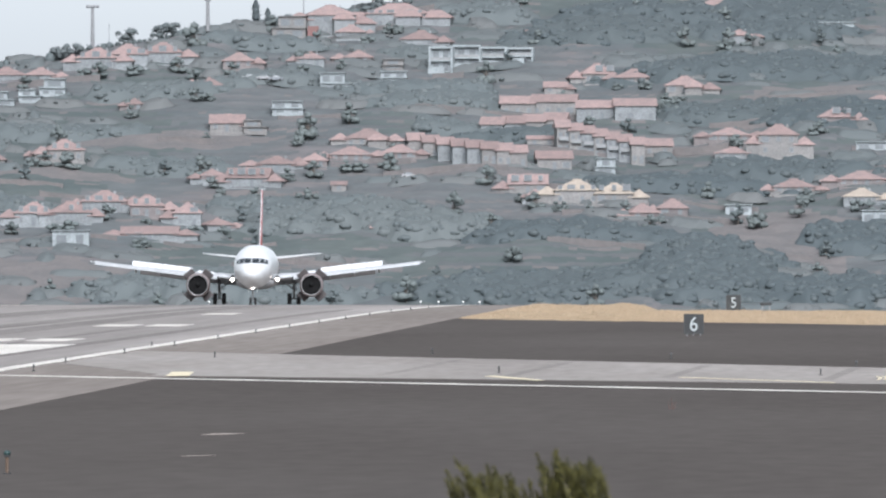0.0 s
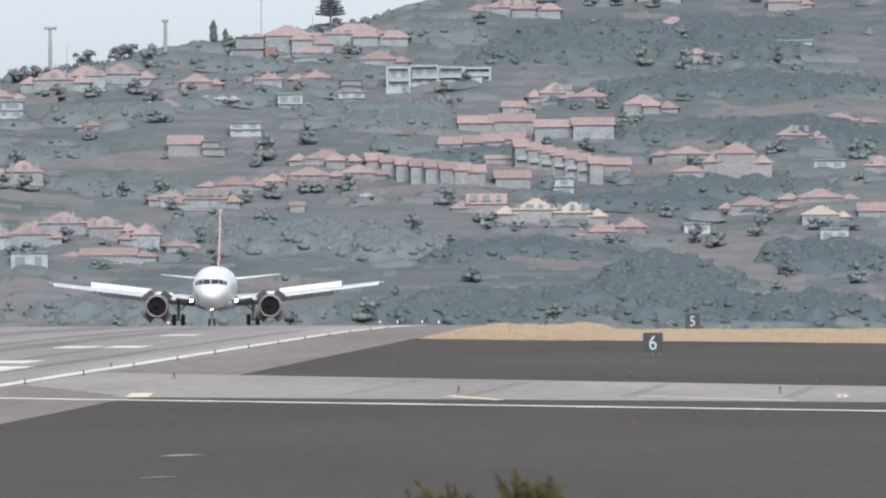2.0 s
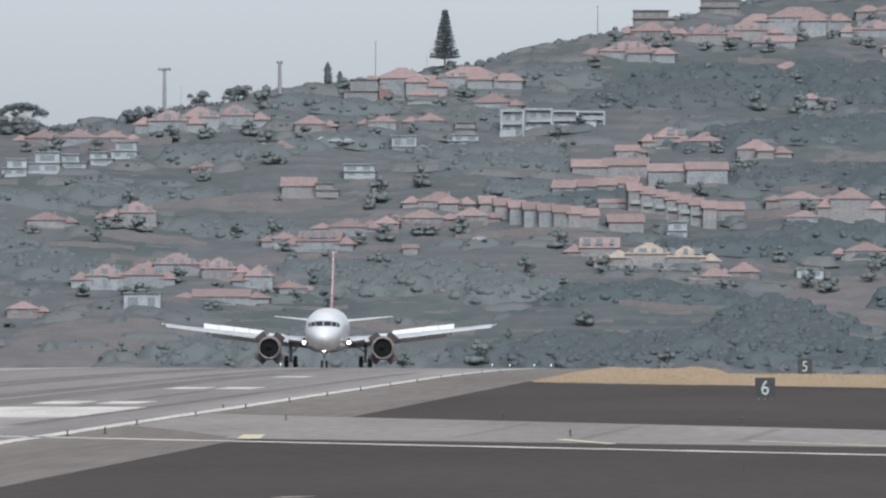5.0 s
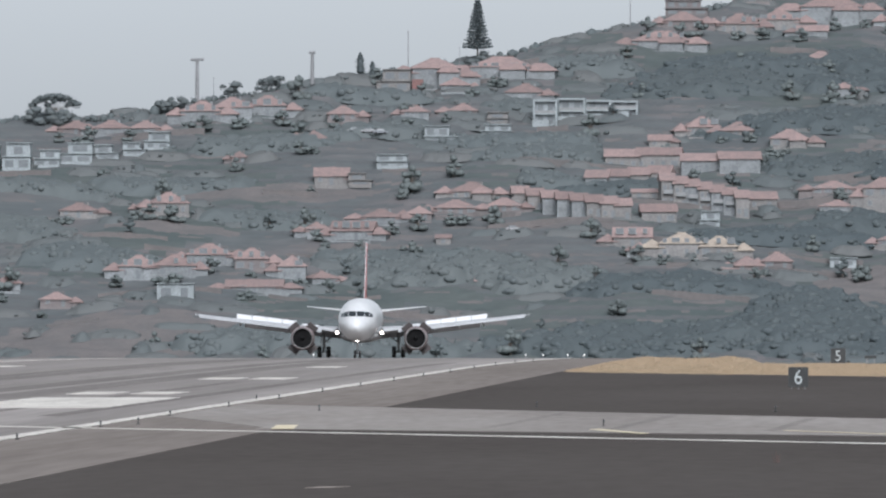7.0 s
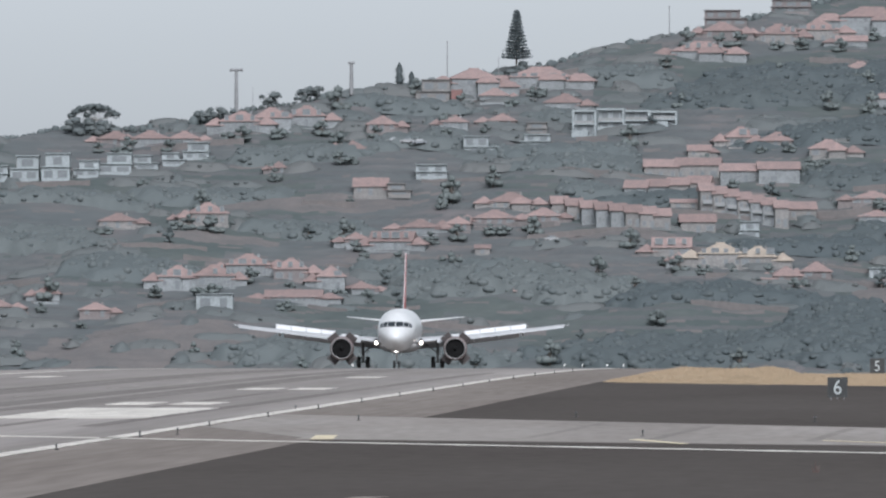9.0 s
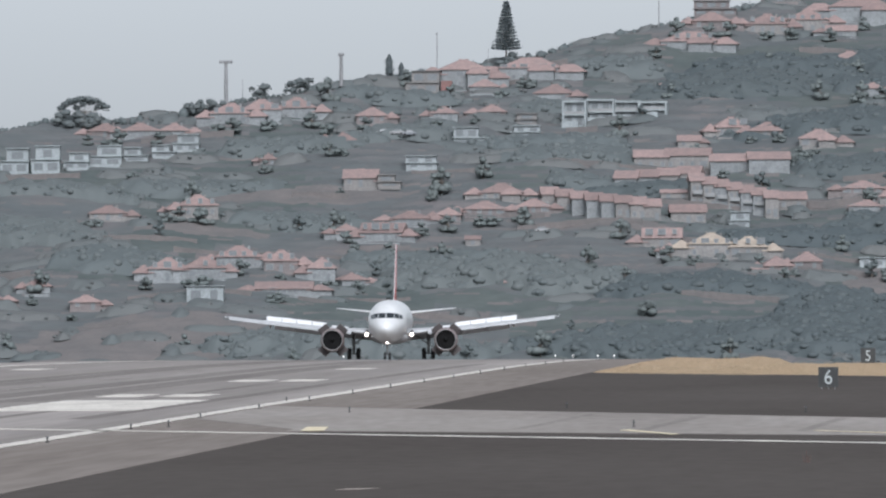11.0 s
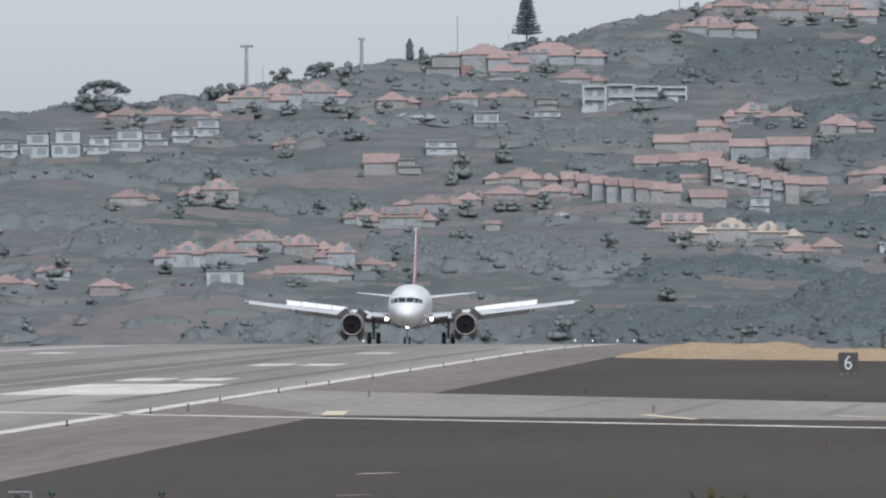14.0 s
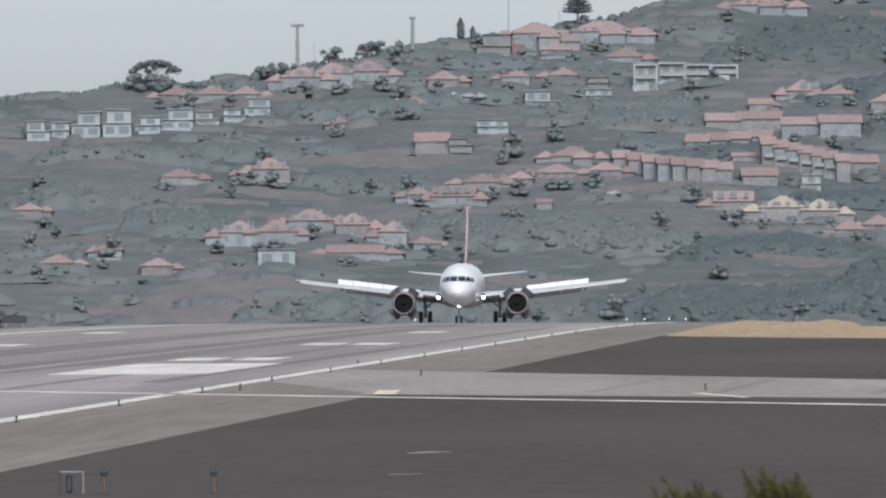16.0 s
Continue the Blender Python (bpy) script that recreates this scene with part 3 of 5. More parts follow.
def airliner(x, y):
    ob = thing("airliner", pose(x, y, ground_z(x, y) + 0.02, 0, 0, 0.3), "white twin-engine airliner rolling on the runway with raised spoilers", "airplane")
    # fuselage, nose at y = -5
    st = ((-5.0, 3.15, 0.03, 0.03), (-4.9, 3.16, 0.32, 0.3), (-4.5, 3.22, 0.75, 0.68), (-3.8, 3.33, 1.15, 1.08), (-2.8, 3.48, 1.5, 1.48), (-1.6, 3.68, 1.77, 1.88), (0, 3.8, 1.93, 2.1), (1.5, 3.86, 1.975, 2.17),
          (8, 3.86, 1.975, 2.18), (20, 3.86, 1.975, 2.18), (24, 3.95, 1.9, 2.05), (28, 4.35, 1.5, 1.5), (31, 4.65, 0.95, 0.95), (32.6, 4.85, 0.35, 0.4))
    part("fuselage", loft([ring(*s) for s in st]), AIRFRAME, ob, "white rounded fuselage", True)
    belly = ((6, 2.35, 1.5, 0.4), (7.5, 2.3, 2.0, 0.72), (10, 2.3, 2.1, 0.8), (15, 2.3, 2.1, 0.8), (18, 2.4, 1.7, 0.6), (20, 2.6, 1.0, 0.3))
    part("belly_fairing", loft([ring(*s) for s in belly]), WING_GREY, ob, "grey belly fairing", True)
    # cockpit windows lie on the nose skin
    def on_nose(x, z):
        """Where the nose skin stands at x, z of the front view."""
        lo, hi = -5.0, 1.5
        for _ in range(30):
            mid = (lo + hi) / 2
            zc, rx, rz = (np.interp(mid, [q[0] for q in st], [q[k] for q in st]) for k in (1, 2, 3))
            lo, hi = (lo, mid) if (x / rx) ** 2 + ((z - zc) / rz) ** 2 < 1 else (mid, hi)
        return hi
    for sd in (-1, 1):
        for x0, x1, b0, b1, t0, t1 in ((0.035, 0.78, 4.24, 4.23, 4.74, 4.73), (0.83, 1.28, 4.23, 4.17, 4.72, 4.62), (1.32, 1.6, 4.16, 4.12, 4.6, 4.46)):
            rings = []
            for k in range(5):
                t = k / 4
                x, zb, zt = x0 + (x1 - x0) * t, b0 + (b1 - b0) * t, t0 + (t1 - t0) * t
                yb, yt = on_nose(x, zb), on_nose(x, zt)
                rings.append([(sd * x, yb - 0.05, zb), (sd * x, (yb + yt) / 2 - 0.06, (zb + zt) / 2), (sd * x, yt - 0.05, zt), (sd * x, yt + 0.1, zt), (sd * x, yb + 0.1, zb)])
            part("cockpit_window", loft(rings), COCKPIT, ob, "dark cockpit pane")
    for sd in (-1, 1):
        secs = [(1.6, 6.6, 7.2, 2.55, 0.075), (3.9, 8.0, 5.6, 2.8, 0.07), (6.4, 9.4, 4.1, 3.05, 0.065), (12, 12.6, 2.7, 3.75, 0.06), (16.6, 15.2, 1.55, 4.3, 0.055), (16.95, 15.5, 1.2, 4.33, 0.04)]
        part("wing", loft([foil(*s, sd, 0.03) for s in secs]), WING_GREY, ob, "light grey swept wing", True)
        slat = []
        for xx, yy, ch, z, th in secs[1:5]:
            slat.append([(sd * xx, yy - 0.45, z - 0.22), (sd * xx, yy - 0.38, z - 0.05), (sd * xx, yy + 0.1, z + 0.14), (sd * xx, yy + 0.16, z + 0.08), (sd * xx, yy - 0.2, z - 0.12)])
        part("slat", loft(slat), WING_GREY, ob, "light grey lowered leading-edge slat")
        flap = []
        for xx, yy, ch, z, th in secs[:4]:
            b = yy + ch
            flap.append([(sd * xx, b - 0.1, z - 0.02), (sd * xx, b + 0.2, z - 0.02), (sd * xx, b + 0.95, z - 0.6), (sd * xx, b + 0.9, z - 0.68), (sd * xx, b - 0.05, z - 0.2)])
        part("flap", loft(flap), WING_GREY, ob, "lowered grey flap")
        # raised spoiler panels
        def on_wing(xx, frac):
            k = [s[0] for s in secs]
            yy, ch, z = (np.interp(xx, k, [s[j] for s in secs]) for j in (1, 2, 3))
            return float(yy + ch * frac), float(z + 0.05)
        for x0, x1, up in ((4.3, 6.0, 0.42), (6.55, 8.05, 0.62), (8.1, 9.6, 0.62), (9.65, 11.15, 0.61), (11.2, 12.75, 0.58)):
            (ya, za), (yb, zb) = on_wing(x0, 0.62), on_wing(x1, 0.62)
            rings = [[(sd * xx, yy, zz), (sd * xx, yy + 0.04, zz), (sd * xx, yy + 0.62, zz + up), (sd * xx, yy + 0.58, zz + up)] for xx, yy, zz in ((x0, ya, za), (x1, yb, zb))]
            part("spoiler", loft(rings), AIRFRAME, ob, "raised white spoiler panel")
        part("tip_fence", loft([[(sd * 16.95, 15.4, 4.3), (sd * 17.0, 15.4, 4.3), (sd * 17.0, 16.8, 4.3), (sd * 16.95, 16.8, 4.3)], [(sd * 17.03, 16.2, 4.5), (sd * 17.07, 16.2, 4.5), (sd * 17.07, 17.0, 4.5), (sd * 17.03, 17.0, 4.5)]]), AIRFRAME, ob)
        for xx in (7.4, 9.9, 12.4):
            yy, zz = on_wing(xx, 0.75)
            fair = part("flap_fairing", loft([ring(yy - 1.2, zz - 0.3, 0.05, 0.05, 10), ring(yy, zz - 0.42, 0.16, 0.2, 10), ring(yy + 1.6, zz - 0.6, 0.04, 0.05, 10)]), WING_GREY, ob, "", True)
            fair.location = (sd * xx, 0, 0)
        # engine with reverser doors open
        ex, ez, ey = 5.75, 2.0, 4.9
        eng = part("engine_nacelle", loft([ring(ey + a, 0, r, r, 28) for a, r in ((0.08, 1.06), (0.3, 1.16), (1.2, 1.22), (2.4, 1.2), (3.6, 1.02), (4.2, 0.86), (4.2, 0.7), (1.2, 0.95), (0.5, 0.93))], caps=False), ENGINE_RED, ob, "dull red-grey engine nacelle", True)
        eng.location = (sd * ex, 0, ez)
        part("intake_lip", loft([ring(ey + a, 0, r, r, 28) for a, r in ((0.5, 0.96), (0.15, 0.985), (0.02, 1.02), (0.05, 1.05), (0.16, 1.09))], caps=False), BARE_METAL, eng, "bare metal intake lip", True)
        part("fan", tube(bmesh.new(), (0, ey + 0.3, 0), (0, ey + 0.45, 0), 0.975, seg=28), FAN, eng, "fan disc blackened like a shaded intake")
        part("spinner", tube(bmesh.new(), (0, ey + 0.3, 0), (0, ey + 0.0, 0), 0.24, 0.03, 16), FAN, eng)
        for ang in (40, 140, 220, 320):
            m = Matrix.Rotation(radians(ang), 4, "Y") @ Matrix.Translation((0, ey + 2.7, 1.38)) @ Matrix.Rotation(radians(-60), 4, "X")
            bm = bmesh.new()
            box(bm, 0, 0, 0, 1.1, 0.9, 0.08, m, bevel=0.03)
            part("reverser_door", bm, DOOR_GREY, eng, "open thrust-reverser door")
        part("pylon", loft([[(sd * ex - 0.18, ey + 0.9, 3.1), (sd * ex + 0.18, ey + 0.9, 3.1), (sd * ex + 0.18, ey + 5.5, 3.05), (sd * ex - 0.18, ey + 5.5, 3.05)], [(sd * ex - 0.2, ey + 1.5, 2.7), (sd * ex + 0.2, ey + 1.5, 2.7), (sd * ex + 0.2, ey + 6, 2.7), (sd * ex - 0.2, ey + 6, 2.7)]]), WING_GREY, ob)
        # main gear
        gx, gy = 3.8, 12.7
        leg = part("main_gear", tube(bmesh.new(), (sd * gx, gy, 0.55), (sd * gx, gy, 2.9), 0.13, 0.17, 14), GEAR, ob, "grey main landing-gear leg")
        part("side_brace", tube(bmesh.new(), (sd * gx, gy, 1.55), (sd * 2.3, gy, 2.6), 0.075), GEAR, leg)
        part("gear_door", box(bmesh.new(), sd * (gx + 0.28), gy, 2.0, 0.05, 1.0, 1.3), WING_GREY, leg)
        part("axle", tube(bmesh.new(), (sd * gx - 0.6, gy, 0.585), (sd * gx + 0.6, gy, 0.585), 0.08), GEAR, leg)
        for dx in (-0.46, 0.46):
            wheel(leg, sd * gx + dx, gy, 0.585, 0.585, 0.42)
        # tailplane
        part("tailplane", loft([foil(*s, sd) for s in ((0.5, 26.3, 4.0, 4.60, 0.05), (3.3, 28.0, 2.6, 4.88, 0.05), (6.1, 29.8, 1.3, 5.18, 0.05))]), AIRFRAME, ob, "white tailplane", True)
        lamp = part("landing_light_housing", box(bmesh.new(), sd * 2.28, 6.6, 2.75, 0.26, 0.3, 0.5, bevel=0.05), DARK_METAL, ob)
        part("landing_light", tube(bmesh.new(), (sd * 2.28, 6.43, 2.55), (sd * 2.28, 6.5, 2.55), 0.17, seg=16), LANDING_LIGHT, lamp, "lit landing light")
    # fin
    part("fin", loft([[(-0.02 - h, y0, z), (0.02 + h, y0, z), (0.13 * k, y0 + 0.35 * (y1 - y0), z), (0.03, y1, z), (-0.03, y1, z), (-0.13 * k, y0 + 0.35 * (y1 - y0), z)] for y0, y1, z, k, h in ((22.0, 30.2, 5.5, 1.2, 0.04), (24.5, 30.6, 7.0, 1.1, 0.03), (29.6, 32.4, 11.75, 0.7, 0.02))]), TAIL_RED, ob, "red tail fin", True)
    part("fin_leading_edge", loft([[(-w, y0 - 0.25, z), (w, y0 - 0.25, z), (w * 1.4, y0 + 0.4, z), (-w * 1.4, y0 + 0.4, z)] for y0, z, w in ((20.8, 5.6, 0.025), (24.5, 7.0, 0.025), (29.6, 11.8, 0.02))]), AIRFRAME, ob, "white fin leading edge")
    # nose gear
    leg = part("nose_gear", tube(bmesh.new(), (0, 0, 0.4), (0, 0.1, 2.1), 0.09, 0.12, 14), GEAR, ob, "grey nose landing-gear leg")
    part("drag_brace", tube(bmesh.new(), (0, 0, 1.2), (0, 0.9, 1.95), 0.05), GEAR, leg)
    for sd in (-1, 1):
        part("gear_door", box(bmesh.new(), sd * 0.45, -0.2, 1.6, 0.04, 1.3, 0.5), AIRFRAME, leg)
        wheel(leg, sd * 0.25, 0, 0.385, 0.385, 0.23)
    part("taxi_light", tube(bmesh.new(), (0, -0.25, 1.95), (0, -0.15, 1.95), 0.3, seg=18), LANDING_LIGHT, leg, "lit taxi light")
    return ob


airliner(-57.2, 1580)


# ---- the hillside ----
hx = [-1500 + i * 60 for i in range(18)] + [-420 + i * 2.2 for i in range(240)] + [130 + i * 60 for i in range(18)]
hy = [3700 + i * 4.0 for i in range(20)] + [3780 + i * 2.0 for i in range(320)] + [4420 + i * 12 for i in range(40)]


def terraced(x, y):
    z = hill_z(x, y)
    step = 2.6
    k = z / step
    f = k - math.floor(k)
    bench = (math.floor(k) + min(1.0, max(0.0, (f - 0.7) / 0.3))) * step
    w = 0.5 + 0.5 * math.sin(x * 0.021 + y * 0.013)
    bump = noise.noise(Vector((x * 0.12, y * 0.06, 0.3))) * 0.8 + noise.noise(Vector((x * 0.4, y * 0.2, 4.3))) * 0.35
    return z * (1 - 0.4 * w) + bench * 0.4 * w + bump - 0.4


hillside = sheet("hillside", hx, hy, terraced, HILL, "hazed dry terraced hillside with scrub and bare earth", "hillside")
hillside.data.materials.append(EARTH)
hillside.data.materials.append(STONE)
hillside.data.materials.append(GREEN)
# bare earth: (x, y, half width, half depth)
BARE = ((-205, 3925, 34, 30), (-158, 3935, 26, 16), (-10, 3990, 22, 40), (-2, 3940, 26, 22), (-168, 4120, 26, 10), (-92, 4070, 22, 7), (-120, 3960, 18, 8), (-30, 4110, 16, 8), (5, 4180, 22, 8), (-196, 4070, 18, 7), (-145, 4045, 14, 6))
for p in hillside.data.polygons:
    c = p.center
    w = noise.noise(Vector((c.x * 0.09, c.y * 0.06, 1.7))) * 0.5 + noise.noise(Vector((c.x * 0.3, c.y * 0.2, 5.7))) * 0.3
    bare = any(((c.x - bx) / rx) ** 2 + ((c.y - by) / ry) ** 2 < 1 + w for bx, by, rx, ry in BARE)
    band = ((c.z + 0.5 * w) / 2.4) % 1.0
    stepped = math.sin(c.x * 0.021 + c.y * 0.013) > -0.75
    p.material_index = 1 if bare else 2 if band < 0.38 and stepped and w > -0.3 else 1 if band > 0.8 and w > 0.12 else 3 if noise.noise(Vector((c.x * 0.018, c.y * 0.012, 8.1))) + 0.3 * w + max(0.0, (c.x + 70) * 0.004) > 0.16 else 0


# ---- houses on the slope ----
def gable_or_hip(bm, w, d, h, z, over=0.45, hip=True):
    """A pitched roof with eaves over a plan w by d."""
    a, b = w / 2 + over, d / 2 + over
    r = max(0.0, a - b) if hip else a
    low = [bm.verts.new(p) for p in ((-a, -b, z), (a, -b, z), (a, b, z), (-a, b, z))]
    base = [bm.verts.new((v.co.x, v.co.y, z - 0.18)) for v in low]
    t0, t1 = bm.verts.new((-max(r, 0.15), 0, z + h)), bm.verts.new((max(r, 0.15), 0, z + h))
    for f in ((low[0], low[1], t1, t0), (low[2], low[3], t0, t1), (low[1], low[2], t1), (low[3], low[0], t0)):
        bm.faces.new(f)
    for i in range(4):
        bm.faces.new((base[i], base[(i + 1) % 4], low[(i + 1) % 4], low[i]))
    bm.faces.new(base[::-1])
    return bm


def window_mesh(w, h):
    return link_mesh("window", box(bmesh.new(), 0, 0, 0, w, 0.1, h), GLASS)


def frame_mesh(w, h):
    bm = bmesh.new()
    for cx, cz, sx, sz in ((0, h / 2, w + 0.24, 0.12), (0, -h / 2, w + 0.3, 0.14), (-w / 2, 0, 0.12, h), (w / 2, 0, 0.12, h)):
        box(bm, cx, -0.04, cz, sx, 0.14, sz)
    return link_mesh("window_frame", bm, FRAME)


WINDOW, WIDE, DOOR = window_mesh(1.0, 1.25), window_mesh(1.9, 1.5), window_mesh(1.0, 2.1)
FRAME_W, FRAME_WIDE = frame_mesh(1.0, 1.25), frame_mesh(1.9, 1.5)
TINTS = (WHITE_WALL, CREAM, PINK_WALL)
FLAT_TINTS = (HAZED_WHITE, CREAM, PINK_WALL)
WORDS = ("white", "cream", "dusty pink")
house_rng = random.Random(3)


def openings(ob, w, front, storeys, sh, base=0.0, skip=0.15):
    """A row of windows a storey on the front."""
    n = max(2, int(w / 2.7))
    for s in range(storeys):
        for i in range(n):
            if house_rng.random() < skip:
                continue
            x = -w / 2 + (i + 0.5) * w / n
            wide = house_rng.random() < 0.25 and w / n > 2.4
            door = s == 0 and i == n // 2
            win = part("door" if door else "window", DOOR if door else WIDE if wide else WINDOW, None, ob)
            win.location = (x, front - 0.03, base + s * sh + (1.15 if door else 1.55))
            if not door:
                part("window_frame", FRAME_WIDE if wide else FRAME_W, None, win)


def plot(x, y, turn):
    """Where a house stands, a little back on its terrace."""
    y += 5
    z = min(hill_z(x - 3, y - 3), hill_z(x + 3, y - 3), hill_z(x, y - 3))
    return pose(x, y, z, 0, 0, turn)


GARDENS = []  # plots whose front is grown over


def villa(x, y, w, h, turn=0, tint=0, roof=0, wings=0):
    """A rendered house: a broad hipped main roof with lower hipped side volumes."""
    d = max(7.0, min(11.0, w * 0.8))
    storeys = 2 if h > 5.0 else 1
    rise = min(2.7, 0.42 * h + 0.3)
    wall = max(2.1, h - rise)
    tiles = (ROOF, PALE_ROOF)[roof]
    ob = thing("villa", plot(x, y, turn), "%s rendered house with a %s hipped tile roof" % (WORDS[tint], ("haze-muted terracotta", "sun-bleached")[roof]), "house", "houses on the hillside")
    GARDENS.append((x, y, w))
    part("wall", box(bmesh.new(), 0, d / 2, wall / 2 - 1.0, w - 0.8, d, wall + 2.0), TINTS[tint], ob)
    r = part("roof", gable_or_hip(bmesh.new(), w - 0.8, d, rise, wall, 0.4, hip=house_rng.random() > 0.12), tiles, ob, "tiled hipped roof")
    r.location = (0, d / 2, 0)
    part("chimney", box(bmesh.new(), w * 0.2, 0.9, wall + rise * 0.8, 0.5, 0.5, 1.0, bevel=0.05), TINTS[tint], r)
    half = max(0.3, w / 2 - d / 2)
    part("ridge", tube(bmesh.new(), (-half, 0, wall + rise), (half, 0, wall + rise), 0.12, seg=6), tiles, r)
    openings(ob, w - 0.8, 0, storeys, 2.8, max(0.0, wall - storeys * 2.8))
    part("terrace", box(bmesh.new(), 0, -1.2, -0.9, w * 0.9, 2.4, 1.9, bevel=0.05), TINTS[tint], ob, "front terrace wall")
    sides = [house_rng.choice((-1, 1))] if w < 11 else [-1, 1]
    for sd in sides:
        lw, lh = w * house_rng.uniform(0.34, 0.5), wall * house_rng.uniform(0.6, 0.85)
        cx = sd * (w / 2 - 0.4 + lw * 0.32)
        wing = part("side_wing", box(bmesh.new(), cx, 3.0, lh / 2 - 1.0, lw, 5.4, lh + 2.0), TINTS[tint], ob)
        low = part("wing_roof", gable_or_hip(bmesh.new(), lw, 5.4, rise * 0.75, lh, 0.5), tiles, wing)
        low.location = (cx, 3.0, 0)
    if wings:
        wing = part("front_wing", box(bmesh.new(), w * 0.22, -1.2, wall * 0.4 - 0.6, w * 0.4, 2.6, wall * 0.8 + 1.2), TINTS[tint], ob)
        low = part("wing_roof", gable_or_hip(bmesh.new(), w * 0.4, 2.6, rise * 0.6, wall * 0.8), tiles, wing)
        low.location = (w * 0.22, -1.2, 0)
    return ob


def modern(x, y, w, h, tint=0, storeys=2):
    """A flat-roofed house: stacked boxes with large openings."""
    ob = thing("flat_roofed_house", plot(x, y, 0), "%s flat-roofed modern house with large dark windows" % WORDS[tint], "house", "houses on the hillside")
    sh = h / storeys
    for s in range(storeys):
        k = 1.0 if s == 0 else house_rng.uniform(0.7, 1.0)
        off = (w - w * k) / 2 * house_rng.choice((-1, 1))
        part("wall", box(bmesh.new(), off, 3.5, s * sh + sh / 2 - (1.0 if s == 0 else 0), w * k, 7, sh + (2.0 if s == 0 else 0)), FLAT_TINTS[tint], ob)
        part("roof_slab", box(bmesh.new(), off, 3.3, (s + 1) * sh + 0.1, w * k + 0.5, 7.8, 0.2), FLAT_TINTS[tint], ob)
        n = max(1, int(w * k / 3.2))
        for i in range(n):
            win = part("window", box(bmesh.new(), 0, 0, 0, w * k / n * house_rng.uniform(0.35, 0.7), 0.12, sh * 0.55), GLASS, ob)
            win.location = (off - w * k / 2 + (i + 0.5) * w * k / n, -0.03, s * sh + sh * 0.48)
    part("parapet", box(bmesh.new(), 0, -0.6, 0.3, w * 0.9, 0.2, 1.0), FLAT_TINTS[tint], ob)
    return ob


def framed_block(x, y, w, h):
    """A white unit: thick frame round a deep balcony."""
    ob = thing("framed_house", plot(x, y, -4), "white cubic terrace house with a deep framed balcony", "house", "white cubic houses")
    t = 0.55
    for cx, cz, sx, sz in ((-w / 2 + t / 2, h / 2 - 1, t, h + 2), (w / 2 - t / 2, h / 2 - 1, t, h + 2), (0, h - t / 2, w - 2 * t, t), (0, h * 0.45, w - 2 * t, 0.35)):
        part("frame_wall", box(bmesh.new(), cx, 2.5, cz, sx, 5, sz), HAZED_WHITE, ob)
    part("back_wall", box(bmesh.new(), 0, 1.3, h / 2, w - 2 * t, 0.3, h), HAZED_WHITE, ob)
    for cx in (-w * 0.2, w * 0.2):
        for cz in (h * 0.22, h * 0.7):
            part("window", box(bmesh.new(), cx, 1.1, cz, w * 0.22, 0.15, h * 0.3), GLASS, ob)
    part("railing", box(bmesh.new(), 0, 0.15, h * 0.45 + 0.55, w - 2 * t, 0.06, 0.75), FRAME, ob)
    part("low_wing", box(bmesh.new(), -w * 0.15, -1.2, 0.2, w * 0.7, 2.4, 2.4), HAZED_WHITE, ob)
    return ob


def terrace_block(x, y, w, h, turn=0):
    """A unit of the stepped apartment rows."""
    ob = thing("apartment_block", plot(x, y, turn), "cream apartment block with a terracotta roof and rows of windows", "apartment building", "apartment rows")
    d, rise = 9.0, 2.0
    wall = max(3.0, h - rise)
    storeys = max(1, int(wall / 2.7))
    part("wall", box(bmesh.new(), 0, d / 2, wall / 2 - 1, w, d, wall + 2), TINTS[0 if house_rng.random() < 0.45 else 1], ob)
    r = part("roof", gable_or_hip(bmesh.new(), w, d, rise, wall, hip=False), ROOF, ob, "haze-muted terracotta pitched roof")
    r.location = (0, d / 2, 0)
    part("chimney", box(bmesh.new(), w * 0.3, -0.8, wall + 1.1, 0.5, 0.5, 1.1), CREAM, r)
    openings(ob, w, 0, storeys, wall / storeys, 0.0, 0.08)
    for s in range(1, storeys):
        for k in range(max(1, int(w / 4))):
            bx = -w / 2 + (k + 0.5) * w / max(1, int(w / 4))
            bal = part("balcony", box(bmesh.new(), bx, -0.5, s * wall / storeys, 2.4, 1.0, 0.15), WHITE_WALL, ob)
            part("railing", box(bmesh.new(), bx, -0.97, s * wall / storeys + 0.5, 2.4, 0.06, 0.85), FRAME, bal)
    return ob


def shed(x, y, w, h):
    """A low shed under a lean roof."""
    ob = thing("shed", plot(x, y, 0), "low rendered shed with a haze-muted terracotta roof", "shed")
    part("wall", box(bmesh.new(), 0, 2, 0.2, w, 4, 3.2), CREAM, ob)
    r = part("roof", gable_or_hip(bmesh.new(), w, 4, 0.9, 1.8, 0.3, False), ROOF, ob)
    r.location = (0, 2, 0)
    n = max(1, int(w / 3))
    for i in range(n):
        win = part("window", WINDOW, None, ob)
        win.location = (-w / 2 + (i + 0.5) * w / n, -0.02, 0.9)
    return ob


